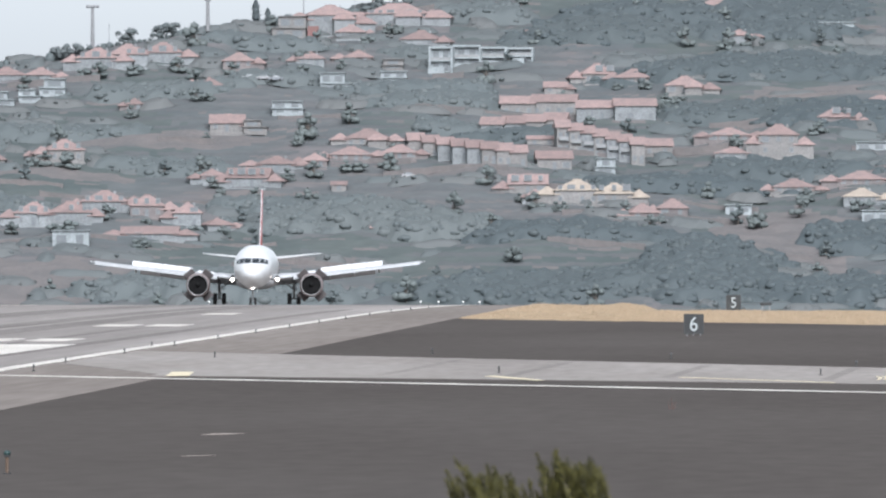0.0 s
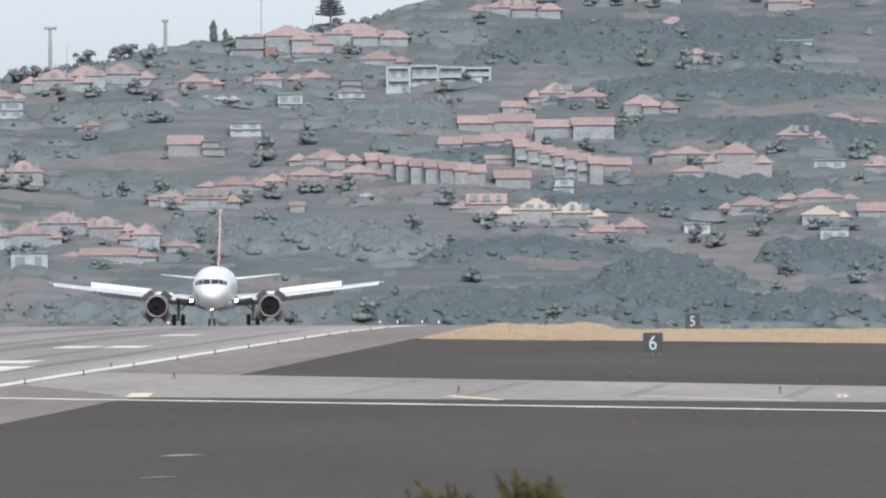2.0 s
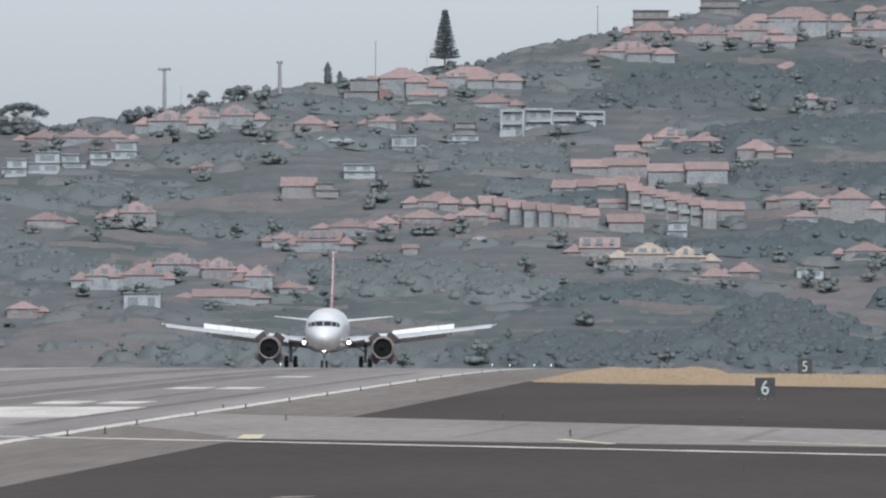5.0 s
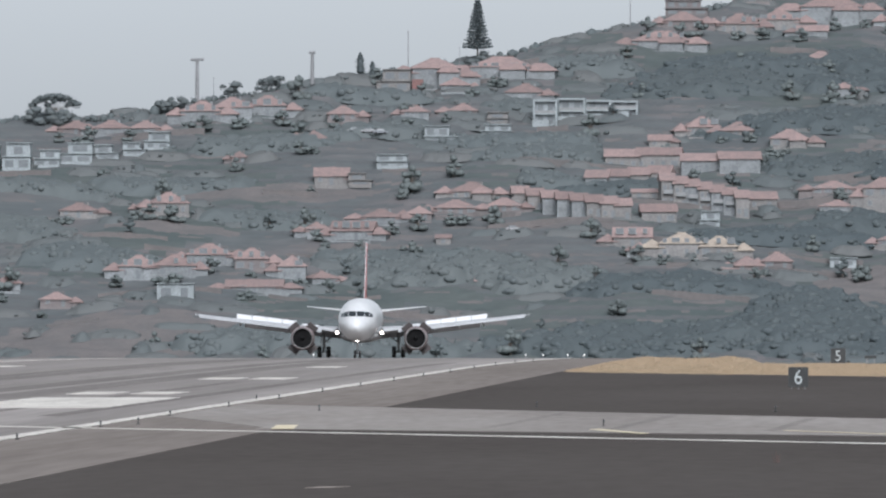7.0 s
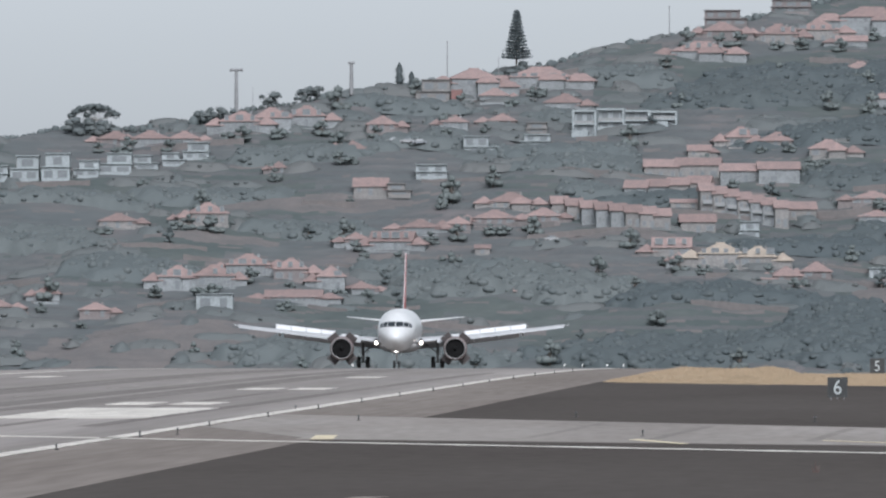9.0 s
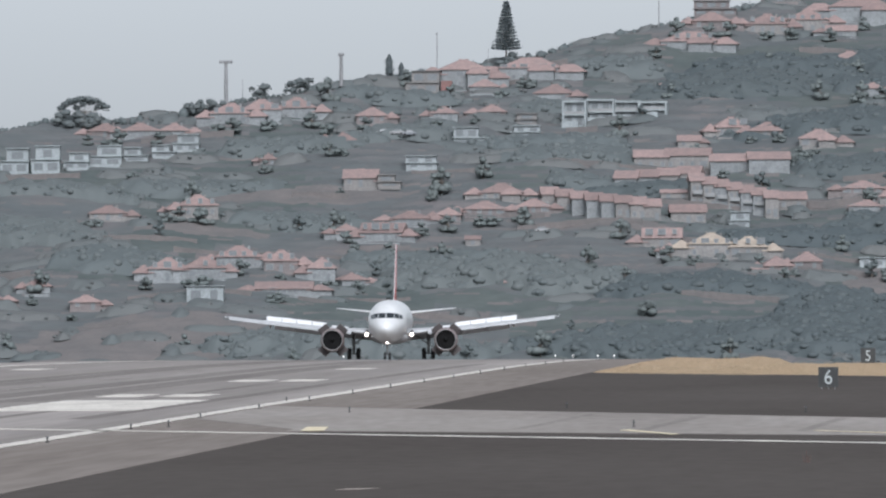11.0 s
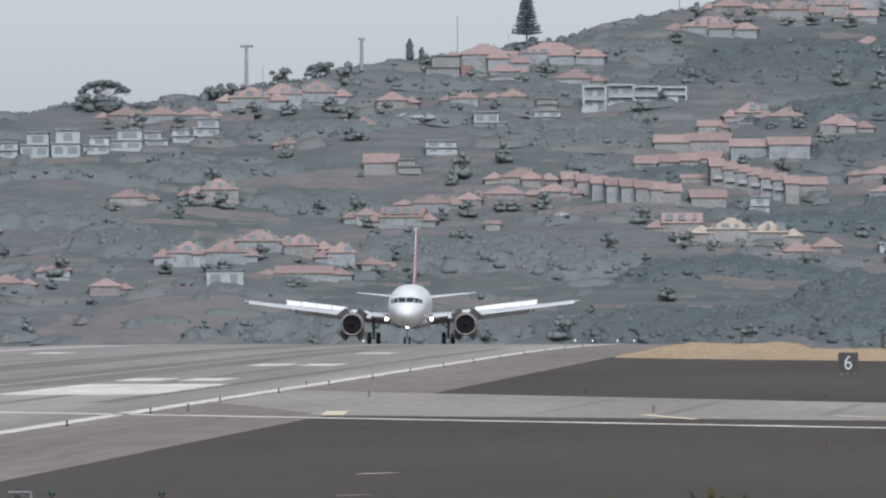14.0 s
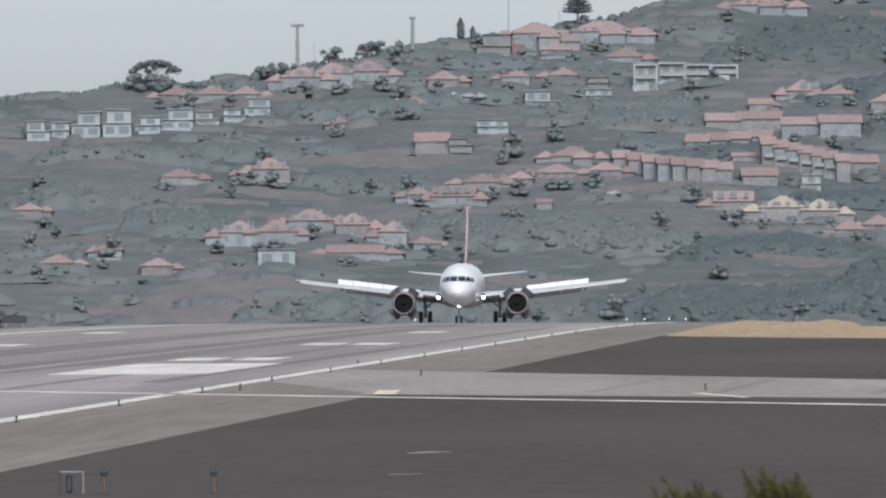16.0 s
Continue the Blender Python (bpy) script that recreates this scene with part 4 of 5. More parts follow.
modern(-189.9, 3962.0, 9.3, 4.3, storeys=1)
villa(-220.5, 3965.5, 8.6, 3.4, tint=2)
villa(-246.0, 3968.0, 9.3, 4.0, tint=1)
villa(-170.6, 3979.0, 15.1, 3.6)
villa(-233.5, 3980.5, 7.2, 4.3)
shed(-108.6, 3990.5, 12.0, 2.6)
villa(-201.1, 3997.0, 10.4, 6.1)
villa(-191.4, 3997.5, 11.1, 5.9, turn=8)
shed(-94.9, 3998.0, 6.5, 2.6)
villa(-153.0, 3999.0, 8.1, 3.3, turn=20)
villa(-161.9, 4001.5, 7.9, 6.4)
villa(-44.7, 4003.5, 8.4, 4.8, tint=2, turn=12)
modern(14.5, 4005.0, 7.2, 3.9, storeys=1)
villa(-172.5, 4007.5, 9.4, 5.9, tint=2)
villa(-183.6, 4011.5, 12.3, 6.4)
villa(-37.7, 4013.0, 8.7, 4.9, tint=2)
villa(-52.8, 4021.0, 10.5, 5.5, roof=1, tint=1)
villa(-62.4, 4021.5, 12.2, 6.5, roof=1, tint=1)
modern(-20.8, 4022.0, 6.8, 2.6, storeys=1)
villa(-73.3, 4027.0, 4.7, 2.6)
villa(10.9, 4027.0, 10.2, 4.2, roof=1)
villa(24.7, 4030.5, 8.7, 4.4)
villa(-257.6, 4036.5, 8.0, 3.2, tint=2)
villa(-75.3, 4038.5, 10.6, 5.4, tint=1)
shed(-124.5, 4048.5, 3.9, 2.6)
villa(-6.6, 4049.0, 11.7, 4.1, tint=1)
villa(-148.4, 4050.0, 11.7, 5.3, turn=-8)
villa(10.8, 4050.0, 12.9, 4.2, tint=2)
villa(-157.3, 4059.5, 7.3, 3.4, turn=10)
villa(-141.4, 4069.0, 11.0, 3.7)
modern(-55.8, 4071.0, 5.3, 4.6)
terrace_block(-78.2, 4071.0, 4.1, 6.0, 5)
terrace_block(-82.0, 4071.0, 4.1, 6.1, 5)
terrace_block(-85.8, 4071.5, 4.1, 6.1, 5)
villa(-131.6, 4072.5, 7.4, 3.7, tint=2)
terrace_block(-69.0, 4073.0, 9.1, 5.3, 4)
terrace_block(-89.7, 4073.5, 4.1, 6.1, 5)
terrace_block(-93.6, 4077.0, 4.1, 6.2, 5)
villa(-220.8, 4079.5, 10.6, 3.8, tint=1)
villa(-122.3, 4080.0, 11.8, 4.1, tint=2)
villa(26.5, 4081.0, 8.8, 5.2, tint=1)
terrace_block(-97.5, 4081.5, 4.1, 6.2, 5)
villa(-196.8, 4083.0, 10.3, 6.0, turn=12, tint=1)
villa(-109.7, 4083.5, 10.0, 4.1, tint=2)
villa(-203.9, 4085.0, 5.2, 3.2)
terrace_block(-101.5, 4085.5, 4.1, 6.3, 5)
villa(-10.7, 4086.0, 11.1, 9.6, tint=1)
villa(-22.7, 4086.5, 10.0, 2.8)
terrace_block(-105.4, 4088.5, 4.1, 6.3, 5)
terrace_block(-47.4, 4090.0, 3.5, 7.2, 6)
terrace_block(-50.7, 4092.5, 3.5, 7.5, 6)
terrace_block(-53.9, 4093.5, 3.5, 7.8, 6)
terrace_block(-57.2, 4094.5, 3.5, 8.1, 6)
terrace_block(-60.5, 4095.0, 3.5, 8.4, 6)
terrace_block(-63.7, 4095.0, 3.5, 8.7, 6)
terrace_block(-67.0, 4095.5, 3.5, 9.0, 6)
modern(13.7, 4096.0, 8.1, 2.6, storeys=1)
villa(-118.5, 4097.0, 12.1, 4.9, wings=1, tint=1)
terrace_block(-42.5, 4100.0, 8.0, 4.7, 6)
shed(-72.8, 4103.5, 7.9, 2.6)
villa(-23.8, 4114.0, 11.9, 3.6, tint=2)
terrace_block(-86.4, 4120.5, 5.8, 5.4, -6)
terrace_block(-80.9, 4122.0, 5.8, 5.5, -6)
terrace_block(-75.4, 4122.5, 5.8, 5.7, -6)
modern(-148.8, 4123.0, 6.0, 3.6, tint=1)
terrace_block(-69.9, 4123.5, 5.8, 5.8, -6)
villa(4.5, 4124.0, 10.4, 5.1, tint=2)
villa(-156.4, 4125.0, 9.7, 4.8, tint=1)
modern(-261.3, 4136.5, 6.0, 5.4)
terrace_block(-48.7, 4141.0, 10.8, 6.1, 4)
modern(-256.1, 4142.0, 5.2, 4.3)
terrace_block(-58.9, 4143.5, 10.8, 5.5, 0)
modern(-249.1, 4144.0, 7.5, 6.7)
modern(-141.0, 4144.5, 8.2, 3.7)
modern(-240.9, 4145.0, 7.5, 7.2)
villa(16.1, 4148.0, 12.7, 3.4, tint=1)
modern(-233.0, 4149.0, 6.7, 4.6)
modern(-225.7, 4153.5, 9.0, 5.7)
terrace_block(-80.2, 4155.0, 9.0, 5.5, 0)
terrace_block(-70.7, 4155.5, 11.7, 5.9, -4)
villa(-182.4, 4159.0, 5.1, 2.7, tint=2)
modern(-217.6, 4159.5, 6.3, 4.1)
modern(-210.6, 4166.5, 6.0, 3.6)
villa(-36.0, 4171.0, 10.8, 5.0, tint=1, wings=1)
villa(-162.1, 4172.0, 6.5, 4.4, turn=15)
villa(-167.8, 4173.5, 7.8, 4.2, tint=1)
modern(-205.0, 4174.5, 6.8, 4.8)
modern(-128.8, 4176.5, 9.3, 5.6)
villa(-70.6, 4184.0, 6.8, 3.0, tint=1)
villa(-50.3, 4192.0, 9.8, 4.7, turn=-8, tint=1)
modern(-114.9, 4196.0, 8.0, 3.5)
villa(-59.1, 4196.5, 9.7, 5.6, turn=10, tint=1)
villa(-209.3, 4197.5, 8.8, 3.8)
villa(-218.5, 4203.0, 10.6, 3.9, turn=5)
villa(-228.2, 4203.0, 10.3, 3.9, tint=2)
villa(-194.8, 4206.5, 11.5, 6.2, turn=-5)
villa(-156.5, 4209.0, 9.1, 4.4, tint=2)
villa(-186.0, 4209.0, 10.9, 6.4, turn=6)
villa(-137.2, 4210.0, 8.4, 3.3)
villa(-177.1, 4214.0, 11.0, 6.1)
modern(-115.1, 4216.0, 5.6, 3.2, tint=1)
framed_block(-102.2, 4217.0, 6.5, 7.0)
villa(-124.5, 4219.0, 8.4, 3.7, tint=2)
framed_block(-95.3, 4222.5, 7.6, 6.4)
framed_block(-81.1, 4223.5, 7.6, 4.3)
framed_block(-88.2, 4224.0, 7.2, 5.2)
villa(-21.8, 4246.5, 8.4, 2.6)
villa(-108.9, 4248.0, 10.7, 4.8, turn=-10)
villa(-68.4, 4257.0, 13.8, 3.1)
modern(4.8, 4259.0, 9.5, 4.0, storeys=1)
modern(-144.6, 4260.5, 9.2, 6.3, tint=1)
villa(-127.7, 4260.5, 8.8, 3.8)
villa(-133.0, 4268.0, 13.9, 8.5, turn=8, wings=1)
villa(-116.0, 4276.0, 17.1, 6.9, turn=-6, wings=1)
villa(-28.3, 4294.0, 10.1, 4.0, tint=1)
villa(-72.9, 4312.5, 16.2, 5.4, wings=1, turn=-8)
villa(2.1, 4336.0, 9.9, 3.8, tint=1)
villa(-30.9, 4336.5, 9.2, 3.0)
villa(-66.9, 4342.5, 11.3, 5.0, tint=2)
villa(-51.4, 4344.5, 11.8, 5.8, tint=1)
villa(-40.3, 4349.0, 12.1, 6.6, tint=1)
villa(-4.3, 4354.0, 13.0, 5.5)
modern(-66.2, 4361.1, 11.8, 4.6, tint=2)
villa(-25.7, 4363.5, 18.0, 7.9, wings=1)
villa(4.1, 4379.5, 17.1, 4.7, tint=1)
modern(-48.3, 4390.0, 11.1, 4.1, tint=2)
part("side_panel", box(bmesh.new(), 0, 0, 1.3, 3.0, 5, 4.4), RED_WALL, thing("red_annex", plot(-138.0, 4262, 0), "dark red rendered annex beside the house", "building"))


# ---- trees ----
ico = bmesh.new()
bmesh.ops.create_icosphere(ico, subdivisions=2, radius=1)
ICO_V = np.array([v.co[:] for v in ico.verts])
ICO_F = [tuple(v.index for v in f.verts) for f in ico.faces]
ico.free()
ico = bmesh.new()
bmesh.ops.create_icosphere(ico, subdivisions=1, radius=1)
LOW_V = np.array([v.co[:] for v in ico.verts])
LOW_F = [tuple(v.index for v in f.verts) for f in ico.faces]
ico.free()


def leaf_cloud(rng, lumps, per, leaf, squash=0.8, core=True, low=False, wide=1.0, sole=0.6):
    """Clumps of foliage: a ragged body with loose leaves round it, for each (centre, radius)."""
    verts, faces = [], []
    for (cx, cy, cz), r in lumps:
        c = np.array((cx, cy, cz))
        if core:
            bv, bf = (LOW_V, LOW_F) if low else (ICO_V, ICO_F)
            k = len(verts)
            shape = np.array((wide * rng.uniform(0.75, 1.15), rng.uniform(0.75, 1.15), squash * rng.uniform(0.8, 1.15)))
            flat = np.where(bv[:, 2:] < 0, (1, 1, sole), (1, 1, 1))
            verts += [tuple(c + v * r * 0.85 * shape * rng.uniform(0.88, 1.1)) for v in bv * flat]
            faces += [tuple(i + k for i in f) for f in bf]
        for _ in range(per):
            v = rng.normal(size=3)
            v /= np.linalg.norm(v)
            p = c + v * r * rng.uniform(0.8, 1.15) * np.array((1, 1, squash))
            out = v * 0.8 + rng.normal(size=3) * 0.35 + np.array((0, 0, 0.25))  # leaves turn outwards and up
            a = np.cross(out, rng.normal(size=3))
            b = np.cross(out, a)
            a = a / np.linalg.norm(a) * leaf * rng.uniform(0.4, 1.0)
            b = b / np.linalg.norm(b) * leaf * rng.uniform(0.4, 1.0)
            k = len(verts)
            verts += [tuple(p - a), tuple(p + b), tuple(p + a), tuple(p - b)]
            faces.append((k, k + 1, k + 2, k + 3))
    return verts, faces


def raw_mesh(name, verts, faces, material):
    me = bpy.data.meshes.new(name)
    me.from_pydata(verts, [], faces)
    me.materials.append(material)
    for p in me.polygons:
        p.use_smooth = len(p.vertices) == 3
    return me


def tree_kind(seed, h, w, material, label, name="tree"):
    rng = np.random.default_rng(seed)
    lumps = []
    ob = thing(name, pose(0, 0, -500), label, "tree", "trees on the hillside")
    bm = bmesh.new()
    tube(bm, (0, 0, -1.5), (0, 0, h * 0.55), h * 0.035 + 0.06, h * 0.02 + 0.03, 8)
    for _ in range(11):
        a, r = rng.uniform(0, 6.28), rng.uniform(0.1, 0.42) * w
        c = (r * math.cos(a), r * math.sin(a), h * rng.uniform(0.06, 0.7))
        tube(bm, (0, 0, h * rng.uniform(0.25, 0.5)), c, 0.09, 0.03, 5)
        lumps.append((c, w * rng.uniform(0.19, 0.29)))
    lumps.append(((0, 0, h * 0.85), w * 0.22))
    part("trunk", bm, BARK, ob)
    part("crown", raw_mesh("crown", *leaf_cloud(rng, lumps, 12, 0.34, 0.85, sole=0.8), material), None, ob)
    return ob


KINDS = [tree_kind(11, 4.5, 5.0, LIGHTENED_LEAF, "rounded grey-green tree on the slope"), tree_kind(12, 6.0, 5.5, LIGHTENED_LEAF, "grey-green broadleaf tree between houses"),
         tree_kind(13, 3.2, 4.6, LIGHTENED_LEAF, "low spreading grey-green tree"), tree_kind(14, 5.5, 4.0, LEAF, "dark evergreen tree on the slope")]
spots = random.Random(8)
made = 0
for gx, gy, gw in GARDENS:  # hedges and small trees before the houses
    for _ in range(2 if gw > 10 else 1):
        x, y = gx + gw * spots.uniform(-0.6, 0.6), gy - spots.uniform(3.5, 7)
        s = spots.uniform(0.45, 0.75)
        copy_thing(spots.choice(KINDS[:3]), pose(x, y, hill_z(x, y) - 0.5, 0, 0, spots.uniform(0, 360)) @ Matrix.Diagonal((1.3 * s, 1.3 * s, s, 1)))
while made < 70:
    y = spots.uniform(3880, 4460)
    x = (spots.uniform(-380, 1680) - 1450) / 27700 * y
    top = 3850 + (float(np.interp(x, RIDGE_X, RIDGE_Z)) + 20) / 0.2
    if y > top - 8 or noise.noise(Vector((x * 0.03, y * 0.02, 9))) < spots.uniform(-0.35, 0.25):
        continue
    k = spots.choice(KINDS)
    s = spots.uniform(0.6, 1.15)
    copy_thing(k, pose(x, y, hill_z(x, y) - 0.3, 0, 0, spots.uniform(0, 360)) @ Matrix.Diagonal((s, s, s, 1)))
    made += 1
for k in KINDS:
    for o in list(k.children_recursive) + [k]:
        bpy.data.objects.remove(o)


# scrub and thickets: low uneven canopies that close over the ground
def canopy(rng, patches, cell, per):
    """One skin and loose leaves for each (x, y, half width, half depth, height)."""
    V, F = [], []
    for cx, cy, rx, ry, h in patches:
        nx, ny = max(4, int(2.4 * rx / cell)), max(4, int(2.4 * ry / cell))
        k, rise = len(V), []
        for j in range(ny + 1):
            for i in range(nx + 1):
                u, v = 2.4 * i / nx - 1.2, 2.4 * j / ny - 1.2
                x, y = cx + u * rx, cy + v * ry
                d = math.hypot(u, v) + 0.35 * noise.noise(Vector((x * 0.16, y * 0.16, cx)))
                e = min(1.0, max(0.0, (1.0 - d) * 3.2))
                big, small = noise.voronoi(Vector((x / 5.5, y / 6.5, 0.5)))[0][0], noise.voronoi(Vector((x / 2.1, y / 2.6, 0.5)))[0][0]
                top = e * h * (0.5 + 0.4 * (1 - 1.6 * big * big) + 0.12 * (1 - 1.8 * small * small))  # rounded crowns side by side
                rise.append(e)
                V.append((x, y, hill_z(x, y) - 0.75 + top + 0.7 * min(1.0, e * 4)))
        for j in range(ny):
            for i in range(nx):
                q = j * (nx + 1) + i
                if max(rise[q], rise[q + 1], rise[q + nx + 1], rise[q + nx + 2]) > 0:
                    F += [(k + q, k + q + 1, k + q + nx + 2), (k + q, k + q + nx + 2, k + q + nx + 1)]
        full = [q for q in range(len(rise)) if rise[q] > 0.15]
        lumps = []
        for _ in range(int(per * len(full))):
            x, y, z = V[k + full[int(rng.integers(len(full)))]]
            r = (0.28 + 0.16 * h) * rng.uniform(0.9, 2.0)
            lumps.append(((x + rng.normal(0, 0.4), y + rng.normal(0, 0.4), z - 0.5 * r), r))
        v, f = leaf_cloud(rng, lumps, 3, 0.32, 0.8, low=h < 2.2, wide=1.2, sole=1.0)
        F += [tuple(i + len(V) for i in q) for q in f]
        V += v
    return V, F


def scrub(count):
    rng = np.random.default_rng(21)
    spots_taken = []
    while len(spots_taken) < count:
        y = rng.uniform(3830, 4480)
        x = (rng.uniform(-390, 1690) - 1450) / 27700 * y
        if noise.noise(Vector((x * 0.03, y * 0.02, 2.5))) < rng.uniform(-0.35, 0.3):
            continue
        spots_taken.append((x, y, rng.uniform(1.5, 9.0), rng.uniform(1.2, 4.0), rng.uniform(0.6, 1.9)))
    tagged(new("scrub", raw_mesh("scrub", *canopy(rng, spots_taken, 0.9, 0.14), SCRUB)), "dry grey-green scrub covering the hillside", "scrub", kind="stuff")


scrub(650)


def woods(name, clumps, material, label):
    """Dense thickets: (x, y, half width, half depth, lumps, height)."""
    rng = np.random.default_rng(31)
    V, F = canopy(rng, [(x, y, rx, ry, 1.25 * h) for x, y, rx, ry, _, h in clumps if rx > 6], 1.0, 0.22)
    lumps = []  # small groves: crowns of their own
    for cx, cy, rx, ry, n, h in clumps:
        for _ in range(n if rx <= 6 else 0):
            x, y, r = cx + rx * rng.normal(0, 0.5), cy + ry * rng.normal(0, 0.5), h * rng.uniform(0.2, 0.42)
            lumps.append(((x, y, hill_z(x, y) + h * rng.uniform(0.1, 0.75)), r))
    v, f = leaf_cloud(rng, lumps, 22, 0.36, 0.85, sole=0.5)
    F += [tuple(i + len(V) for i in q) for q in f]
    V += v
    tagged(new(name, raw_mesh(name, V, F, material)), label, "woods", kind="stuff")


THICKETS = ((-8, 4075, 26, 10, 0, 2.6), (8, 4140, 26, 14, 0, 2.6), (-38, 4055, 30, 8, 0, 2.4), (-28, 4205, 36, 13, 0, 2.6), (8, 4215, 26, 16, 0, 2.6), (-95, 4128, 14, 8, 0, 2.4), (-100, 4165, 22, 10, 0, 2.4), (-12, 4265, 26, 14, 0, 2.6),
            (-50, 4285, 24, 10, 0, 2.6), (-135, 4030, 22, 9, 0, 2.6), (-100, 4240, 18, 7, 0, 2.4), (-200, 4130, 24, 8, 0, 2.2), (-170, 4085, 18, 8, 0, 2.2), (-145, 4190, 16, 6, 0, 2.2), (-236, 4115, 24, 7, 0, 2.2), (-150, 4250, 20, 6, 0, 2.4), (-92, 4290, 16, 8, 0, 2.6),
            (-125, 4010, 26, 14, 300, 3.2), (-98, 4000, 18, 12, 180, 3.2), (-150, 3915, 40, 16, 380, 3.2), (-70, 3920, 40, 18, 420, 3.2), (-28, 3935, 22, 40, 480, 3.6), (5, 3915, 24, 20, 260, 3.2), (12, 3990, 16, 18, 160, 2.9),
                  (-60, 3985, 34, 9, 220, 2.5), (-175, 4180, 24, 8, 140, 2.5), (-110, 4185, 26, 8, 160, 2.5), (-60, 4260, 28, 16, 220, 2.5), (-10, 4300, 24, 20, 180, 2.5), (-75, 4120, 24, 7, 120, 2.2), (-20, 4150, 24, 12, 160, 2.5), (-215, 4020, 20, 12, 120, 2.5), (-240, 4060, 22, 14, 120, 2.5), (-120, 4303, 6, 3, 26, 4.2), (-204, 4232, 5, 3, 18, 3.6), (-178, 4252, 6, 3, 20, 3.4), (-187, 4244, 3, 2, 9, 4.4), (-234, 4217, 5, 2, 40, 4.4))
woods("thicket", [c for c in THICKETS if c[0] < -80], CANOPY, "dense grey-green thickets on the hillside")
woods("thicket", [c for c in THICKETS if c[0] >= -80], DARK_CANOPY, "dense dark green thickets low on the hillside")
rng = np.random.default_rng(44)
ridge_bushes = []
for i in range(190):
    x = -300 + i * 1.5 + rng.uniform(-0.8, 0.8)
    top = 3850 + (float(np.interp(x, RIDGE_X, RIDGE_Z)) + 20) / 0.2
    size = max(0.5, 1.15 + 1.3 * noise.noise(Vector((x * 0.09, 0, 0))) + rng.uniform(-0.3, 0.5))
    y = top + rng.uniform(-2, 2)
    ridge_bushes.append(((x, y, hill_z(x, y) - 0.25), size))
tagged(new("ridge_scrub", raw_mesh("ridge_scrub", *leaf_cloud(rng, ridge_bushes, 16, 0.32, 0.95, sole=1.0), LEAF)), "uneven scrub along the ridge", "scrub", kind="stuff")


def norfolk_pine(x, y, h):
    """A tiered conifer with flat whorls of branches."""
    ob = thing("norfolk_pine", pose(x, y, hill_z(x, y) - 0.5), "tall tiered conifer on the ridge", "tree")
    part("trunk", tube(bmesh.new(), (0, 0, 0), (0, 0, h), 0.3, 0.04, 8), BARK, ob)
    rng = np.random.default_rng(4)
    V, F = [], []
    tiers = 16
    for i in range(tiers):
        z = h * (0.30 + 0.68 * i / (tiers - 1))
        r = h * (0.17 if i > 2 else 0.2) * (1 - (i / tiers)) ** 0.95 + 0.25
        for b in range(9):
            a = 2 * math.pi * b / 9 + i * 0.5
            for s in range(9):
                t = (s + 1) / 9
                p = (r * t * math.cos(a), r * t * math.sin(a), z + 0.08 * r * t * t)
                v, f = leaf_cloud(rng, [(p, 0.38)], 5, 0.38, 0.7, core=False)
                k = len(V)
                V += v
                F += [tuple(q + k for q in g) for g in f]
    part("crown", raw_mesh("crown", V, F, DARK_LEAF), None, ob, "whorled dark needle crown")


def cypress(x, y, h):
    ob = thing("cypress", pose(x, y, hill_z(x, y) - 0.5), "slim dark cypress on the ridge", "tree")
    part("trunk", tube(bmesh.new(), (0, 0, 0), (0, 0, h * 0.8), 0.16, 0.04, 8), BARK, ob)
    rng = np.random.default_rng(6)
    lumps = [((0, 0, h * (0.15 + 0.8 * i / 9)), h * 0.16 * math.sin(math.pi * (0.16 + 0.8 * i / 9)) + 0.15) for i in range(10)]
    part("crown", raw_mesh("crown", *leaf_cloud(rng, lumps, 40, 0.25, 1.2), DARK_LEAF), None, ob)


def umbrella_tree(x, y, h, w):
    ob = thing("umbrella_tree", pose(x, y, hill_z(x, y) - 0.5), "flat-topped spreading tree on the ridge", "tree")
    bm = tube(bmesh.new(), (0, 0, 0), (0, 0, h * 0.5), 0.28, 0.2, 8)
    rng = np.random.default_rng(9)
    lumps = []
    for i in range(11):
        t = -0.5 + i / 10
        c = (t * w, rng.uniform(-1, 1), h * (0.85 - 0.9 * t * t + rng.uniform(-0.06, 0.04)))
        tube(bm, (0, 0, h * 0.42), c, 0.1, 0.04, 5)
        lumps.append((c, w * 0.115))
        if i % 2:
            lumps.append(((t * w * 0.75, rng.uniform(-1, 1), h * rng.uniform(0.6, 0.78)), w * 0.085))
    part("trunk", bm, BARK, ob)
    part("crown", raw_mesh("crown", *leaf_cloud(rng, lumps, 60, 0.35, 0.7), LEAF), None, ob)


norfolk_pine(-122.8, 4305, 18.7)
cypress(-154.0, 4275.6, 7.7)
cypress(-150.8, 4278.6, 5.1)
umbrella_tree(-234.5, 4218.4, 8.8, 12.0)


def floodlight_mast(x, y, h, heads):
    ob = thing("floodlight_mast", pose(x, y, hill_z(x, y) - 0.5), "tall grey mast with floodlights on the ridge", "mast")
    part("pole", tube(bmesh.new(), (0, 0, 0), (0, 0, h), 0.6, 0.42, 10), POLE, ob)
    part("crossbar", box(bmesh.new(), 0, 0, h + 0.1, heads * 0.9, 0.25, 0.25), POLE, ob)
    for i in range(heads):
        part("floodlight", box(bmesh.new(), (i - (heads - 1) / 2) * 0.9, -0.2, h + 0.45, 0.75, 0.5, 0.6, bevel=0.06), POLE, ob)
    return ob


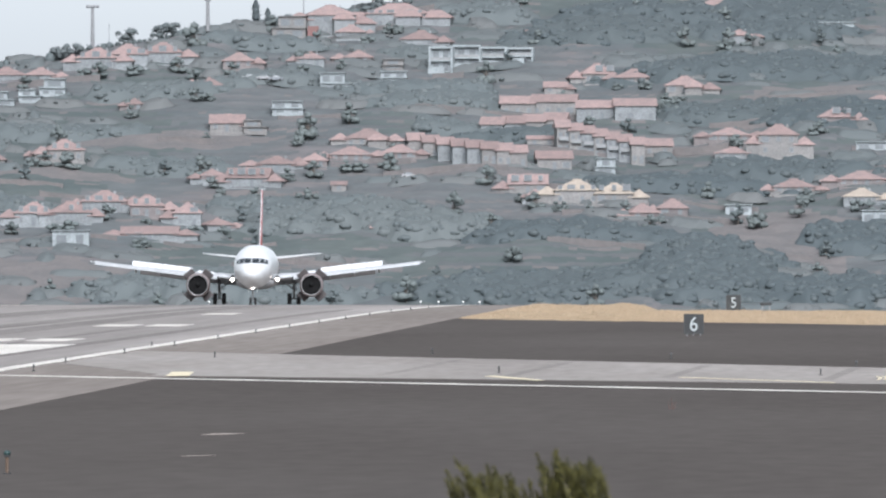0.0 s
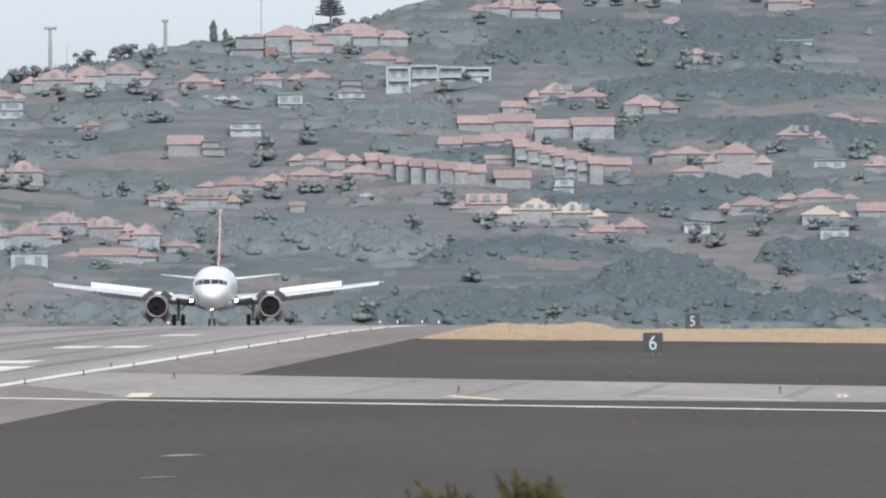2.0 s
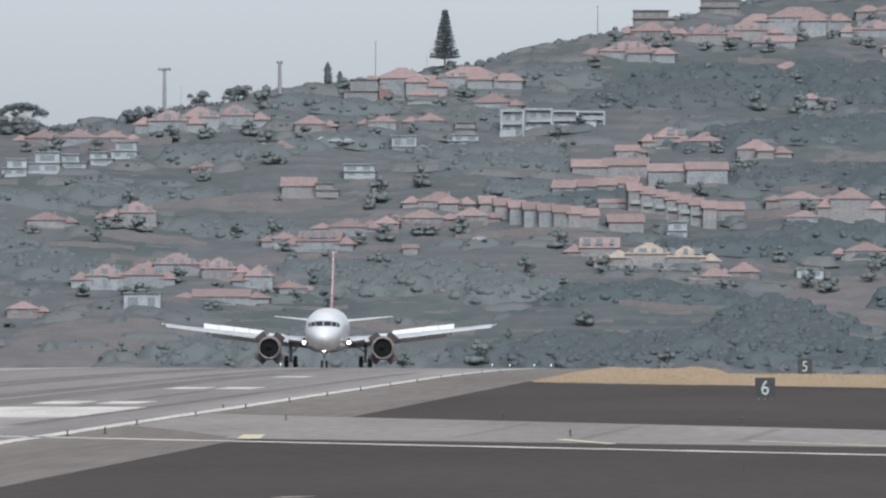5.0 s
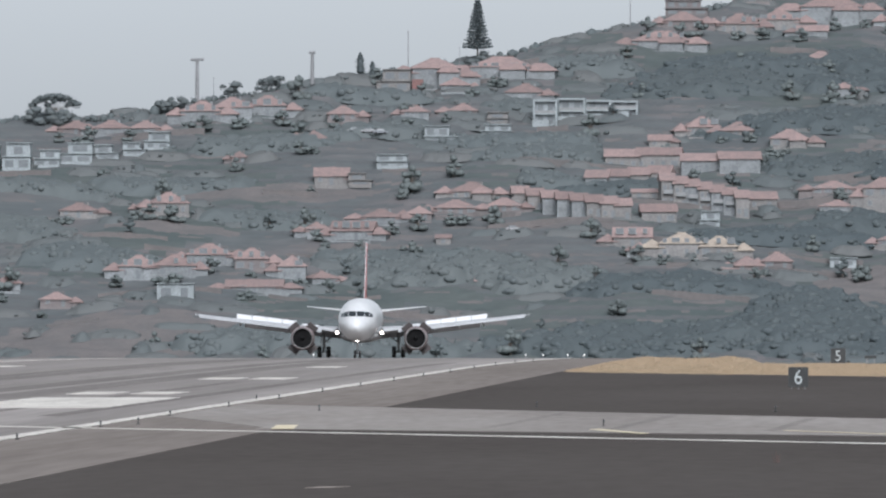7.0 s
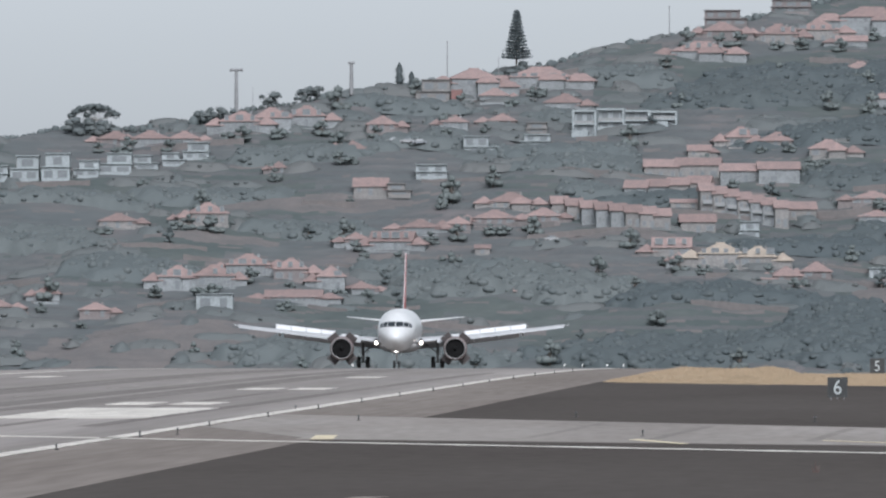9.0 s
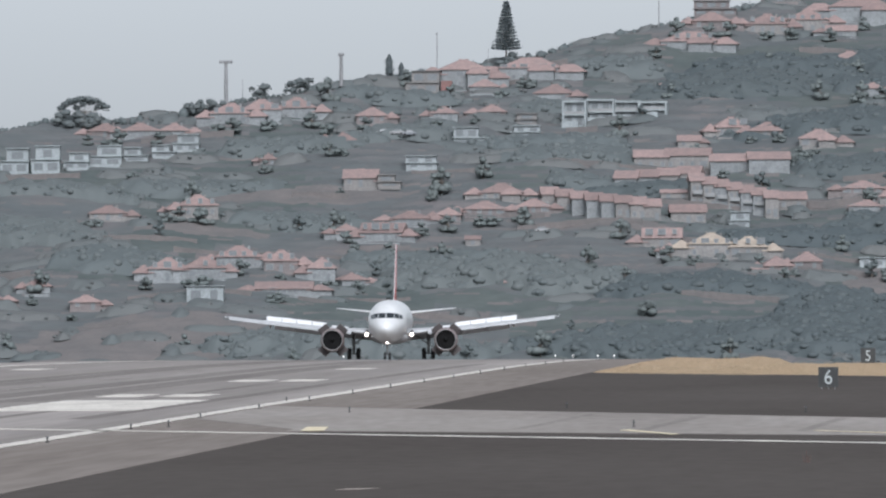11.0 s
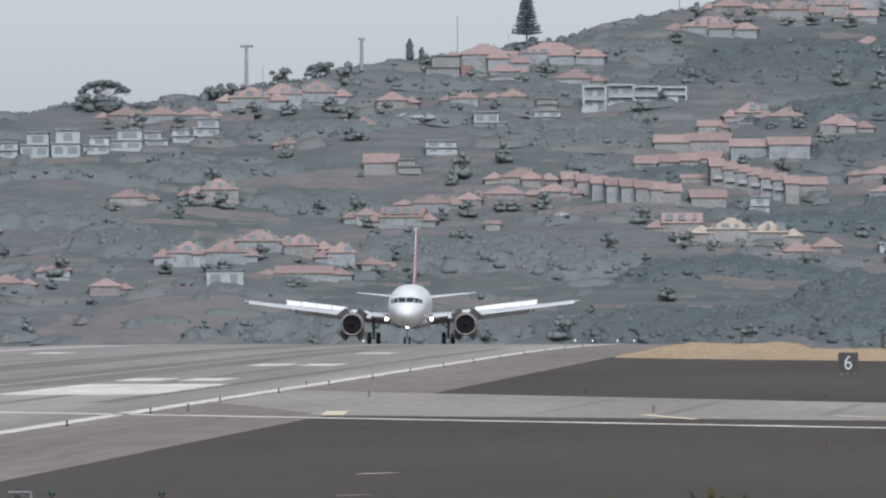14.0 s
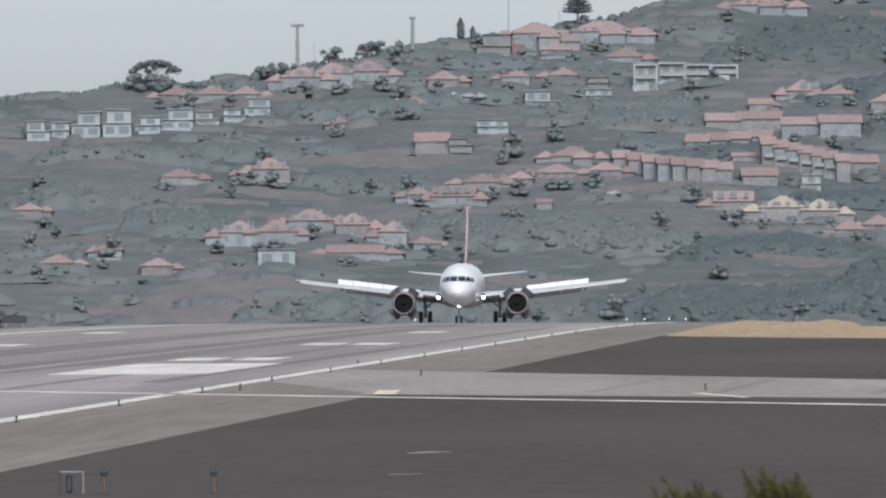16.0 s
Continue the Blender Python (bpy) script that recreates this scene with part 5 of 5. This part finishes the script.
def pole(x, y, h, r=0.12):
    ob = thing("pole", pose(x, y, hill_z(x, y) - 0.5), "thin grey pole on the ridge", "pole")
    part("shaft", tube(bmesh.new(), (0, 0, 0), (0, 0, h), r, r * 0.6, 8), POLE, ob)
    part("cap", tube(bmesh.new(), (0, 0, h), (0, 0, h + 0.3), r * 1.6, r, 8), POLE, ob)


floodlight_mast(-196.9, 4237.9, 12.0, 4)
floodlight_mast(-166.7, 4264.4, 8.3, 2)
pole(-141.3, 4287.5, 12.4, 0.16)
pole(-81.6, 4349.3, 8.5, 0.16)
pole(-192.6, 4242, 6.0, 0.09)
pole(-127.6, 4300, 6.5, 0.09)


def terrace_wall(x, y, length, h):
    """A rough retaining wall along the contour."""
    bm = bmesh.new()
    rows = []
    n = max(3, int(length / 2.5))
    for i in range(n + 1):
        wx = x - length / 2 + length * i / n
        wy = y + 1.5 * math.sin(wx * 0.06)
        z = hill_z(wx, wy) + 0.12 * math.sin(wx * 1.3)
        rows.append([(wx, wy - 0.25, z - 1.2), (wx, wy - 0.2, z + h), (wx, wy + 0.2, z + h), (wx, wy + 0.25, z - 1.2)])
    single("terrace_wall", loft(rows), EARTH, "rough brown terrace wall along the slope", "wall", "terrace walls")


wall_rng = random.Random(14)
for _ in range(60):
    wy = wall_rng.uniform(3930, 4330)
    wx = (wall_rng.uniform(-350, 1650) - 1450) / 27700 * wy
    if hill_z(wx, wy) < float(np.interp(wx, RIDGE_X, RIDGE_Z)) - 3:
        terrace_wall(wx, wy, wall_rng.uniform(8, 34), wall_rng.uniform(0.4, 1.1))


def parked_car(x, y, turn, paint, word):
    """A small hatchback."""
    ob = thing("parked_car", pose(x, y, hill_z(x, y) + 0.3, 0, 0, turn), "small %s car parked on the hillside" % word, "car", "parked cars")
    body = [[(px, -0.85 * k, 0.3), (px, 0.85 * k, 0.3), (px, 0.85 * k, z), (px, -0.85 * k, z)] for px, z, k in ((-2.0, 0.75, 0.85), (-1.7, 0.92, 1), (-0.2, 0.98, 1), (1.6, 0.95, 1), (1.95, 0.75, 0.9))]
    part("body", loft(body), paint, ob, word + " body")
    part("cabin", loft([[(px, -0.72, 0.9), (px, 0.72, 0.9), (px * 0.75, 0.6, z), (px * 0.75, -0.6, z)] for px, z in ((-1.3, 1.0), (-0.9, 1.42), (0.9, 1.45), (1.5, 1.0))]), GLASS, ob, "dark glazed cabin")
    for wx in (-1.25, 1.2):
        for wy in (-0.8, 0.8):
            part("wheel", tube(bmesh.new(), (wx, wy - 0.1, 0.3), (wx, wy + 0.1, 0.3), 0.3, seg=14), TYRE, ob)


parked_car(-152.5, 4187.0, 10, CAR_WHITE, "white")
parked_car(-148.6, 4186.0, -12, CAR_WHITE, "white")
parked_car(-145.4, 4185.0, 5, CAR_GREY, "grey")
parked_car(-106.7, 4057.0, 20, CAR_WHITE, "white")


# ---- the bush below the camera's stand ----
def feathery_bush(x, y):
    ob = thing("bush", pose(x, y, 0), "feathery yellow-green bush with upswept wind-blown plumes", "bush")
    rng = np.random.default_rng(17)
    trunk = bmesh.new()
    V, F = [], []
    for bx, top, w, n in ((-0.22, 3.87, 0.25, 120), (0.30, 3.95, 0.24, 150), (0.58, 3.66, 0.12, 24), (-0.23, 3.62, 0.3, 90), (0.30, 3.66, 0.29, 110), (0.04, 3.52, 0.46, 120)):
        tube(trunk, (0, 0, 0), (bx * 0.4, 0, 1.9), 0.07, 0.05, 8)
        tube(trunk, (bx * 0.4, 0, 1.9), (bx, 0, top - 0.35), 0.05, 0.02, 8)
        for _ in range(n):
            a, r = rng.uniform(0, 6.28), w * math.sqrt(rng.uniform())
            z1 = top - 0.04 - 0.13 * (r / w) ** 2 * rng.uniform(0.3, 1.0) - 0.5 * rng.uniform() ** 1.6
            p1 = np.array((bx + r * math.cos(a), r * math.sin(a), z1))
            if rng.uniform() < 0.2:
                p1 += np.array((-0.06, 0, rng.uniform(0.03, 0.11)))
            ln = rng.uniform(0.32, 0.6)
            lean = np.array((rng.normal(-0.13, 0.07) + 0.2 * r * math.cos(a), rng.normal(0, 0.1), ln))
            p0 = p1 - lean
            tube(trunk, tuple(p0), tuple(p1 - 0.15 * lean), 0.005, 0.002, 4)
            axis = lean / np.linalg.norm(lean)
            for s in range(150):
                t = rng.uniform(0, 1) ** 0.8
                p = p0 + (p1 - p0) * t
                d = axis * 1.5 + rng.normal(size=3) * 0.62
                d = d / np.linalg.norm(d)
                q = p + d * (0.07 * (1 - t) ** 0.6 + 0.035)
                sd = np.cross(d, rng.normal(size=3))
                sd = sd / np.linalg.norm(sd) * 0.0042
                k = len(V)
                V += [tuple(p - sd), tuple(p + sd), tuple(q)]
                F.append((k, k + 1, k + 2))
    part("trunk", trunk, BARK, ob)
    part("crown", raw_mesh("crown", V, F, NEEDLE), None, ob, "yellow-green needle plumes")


feathery_bush(-1.93, 101.5)
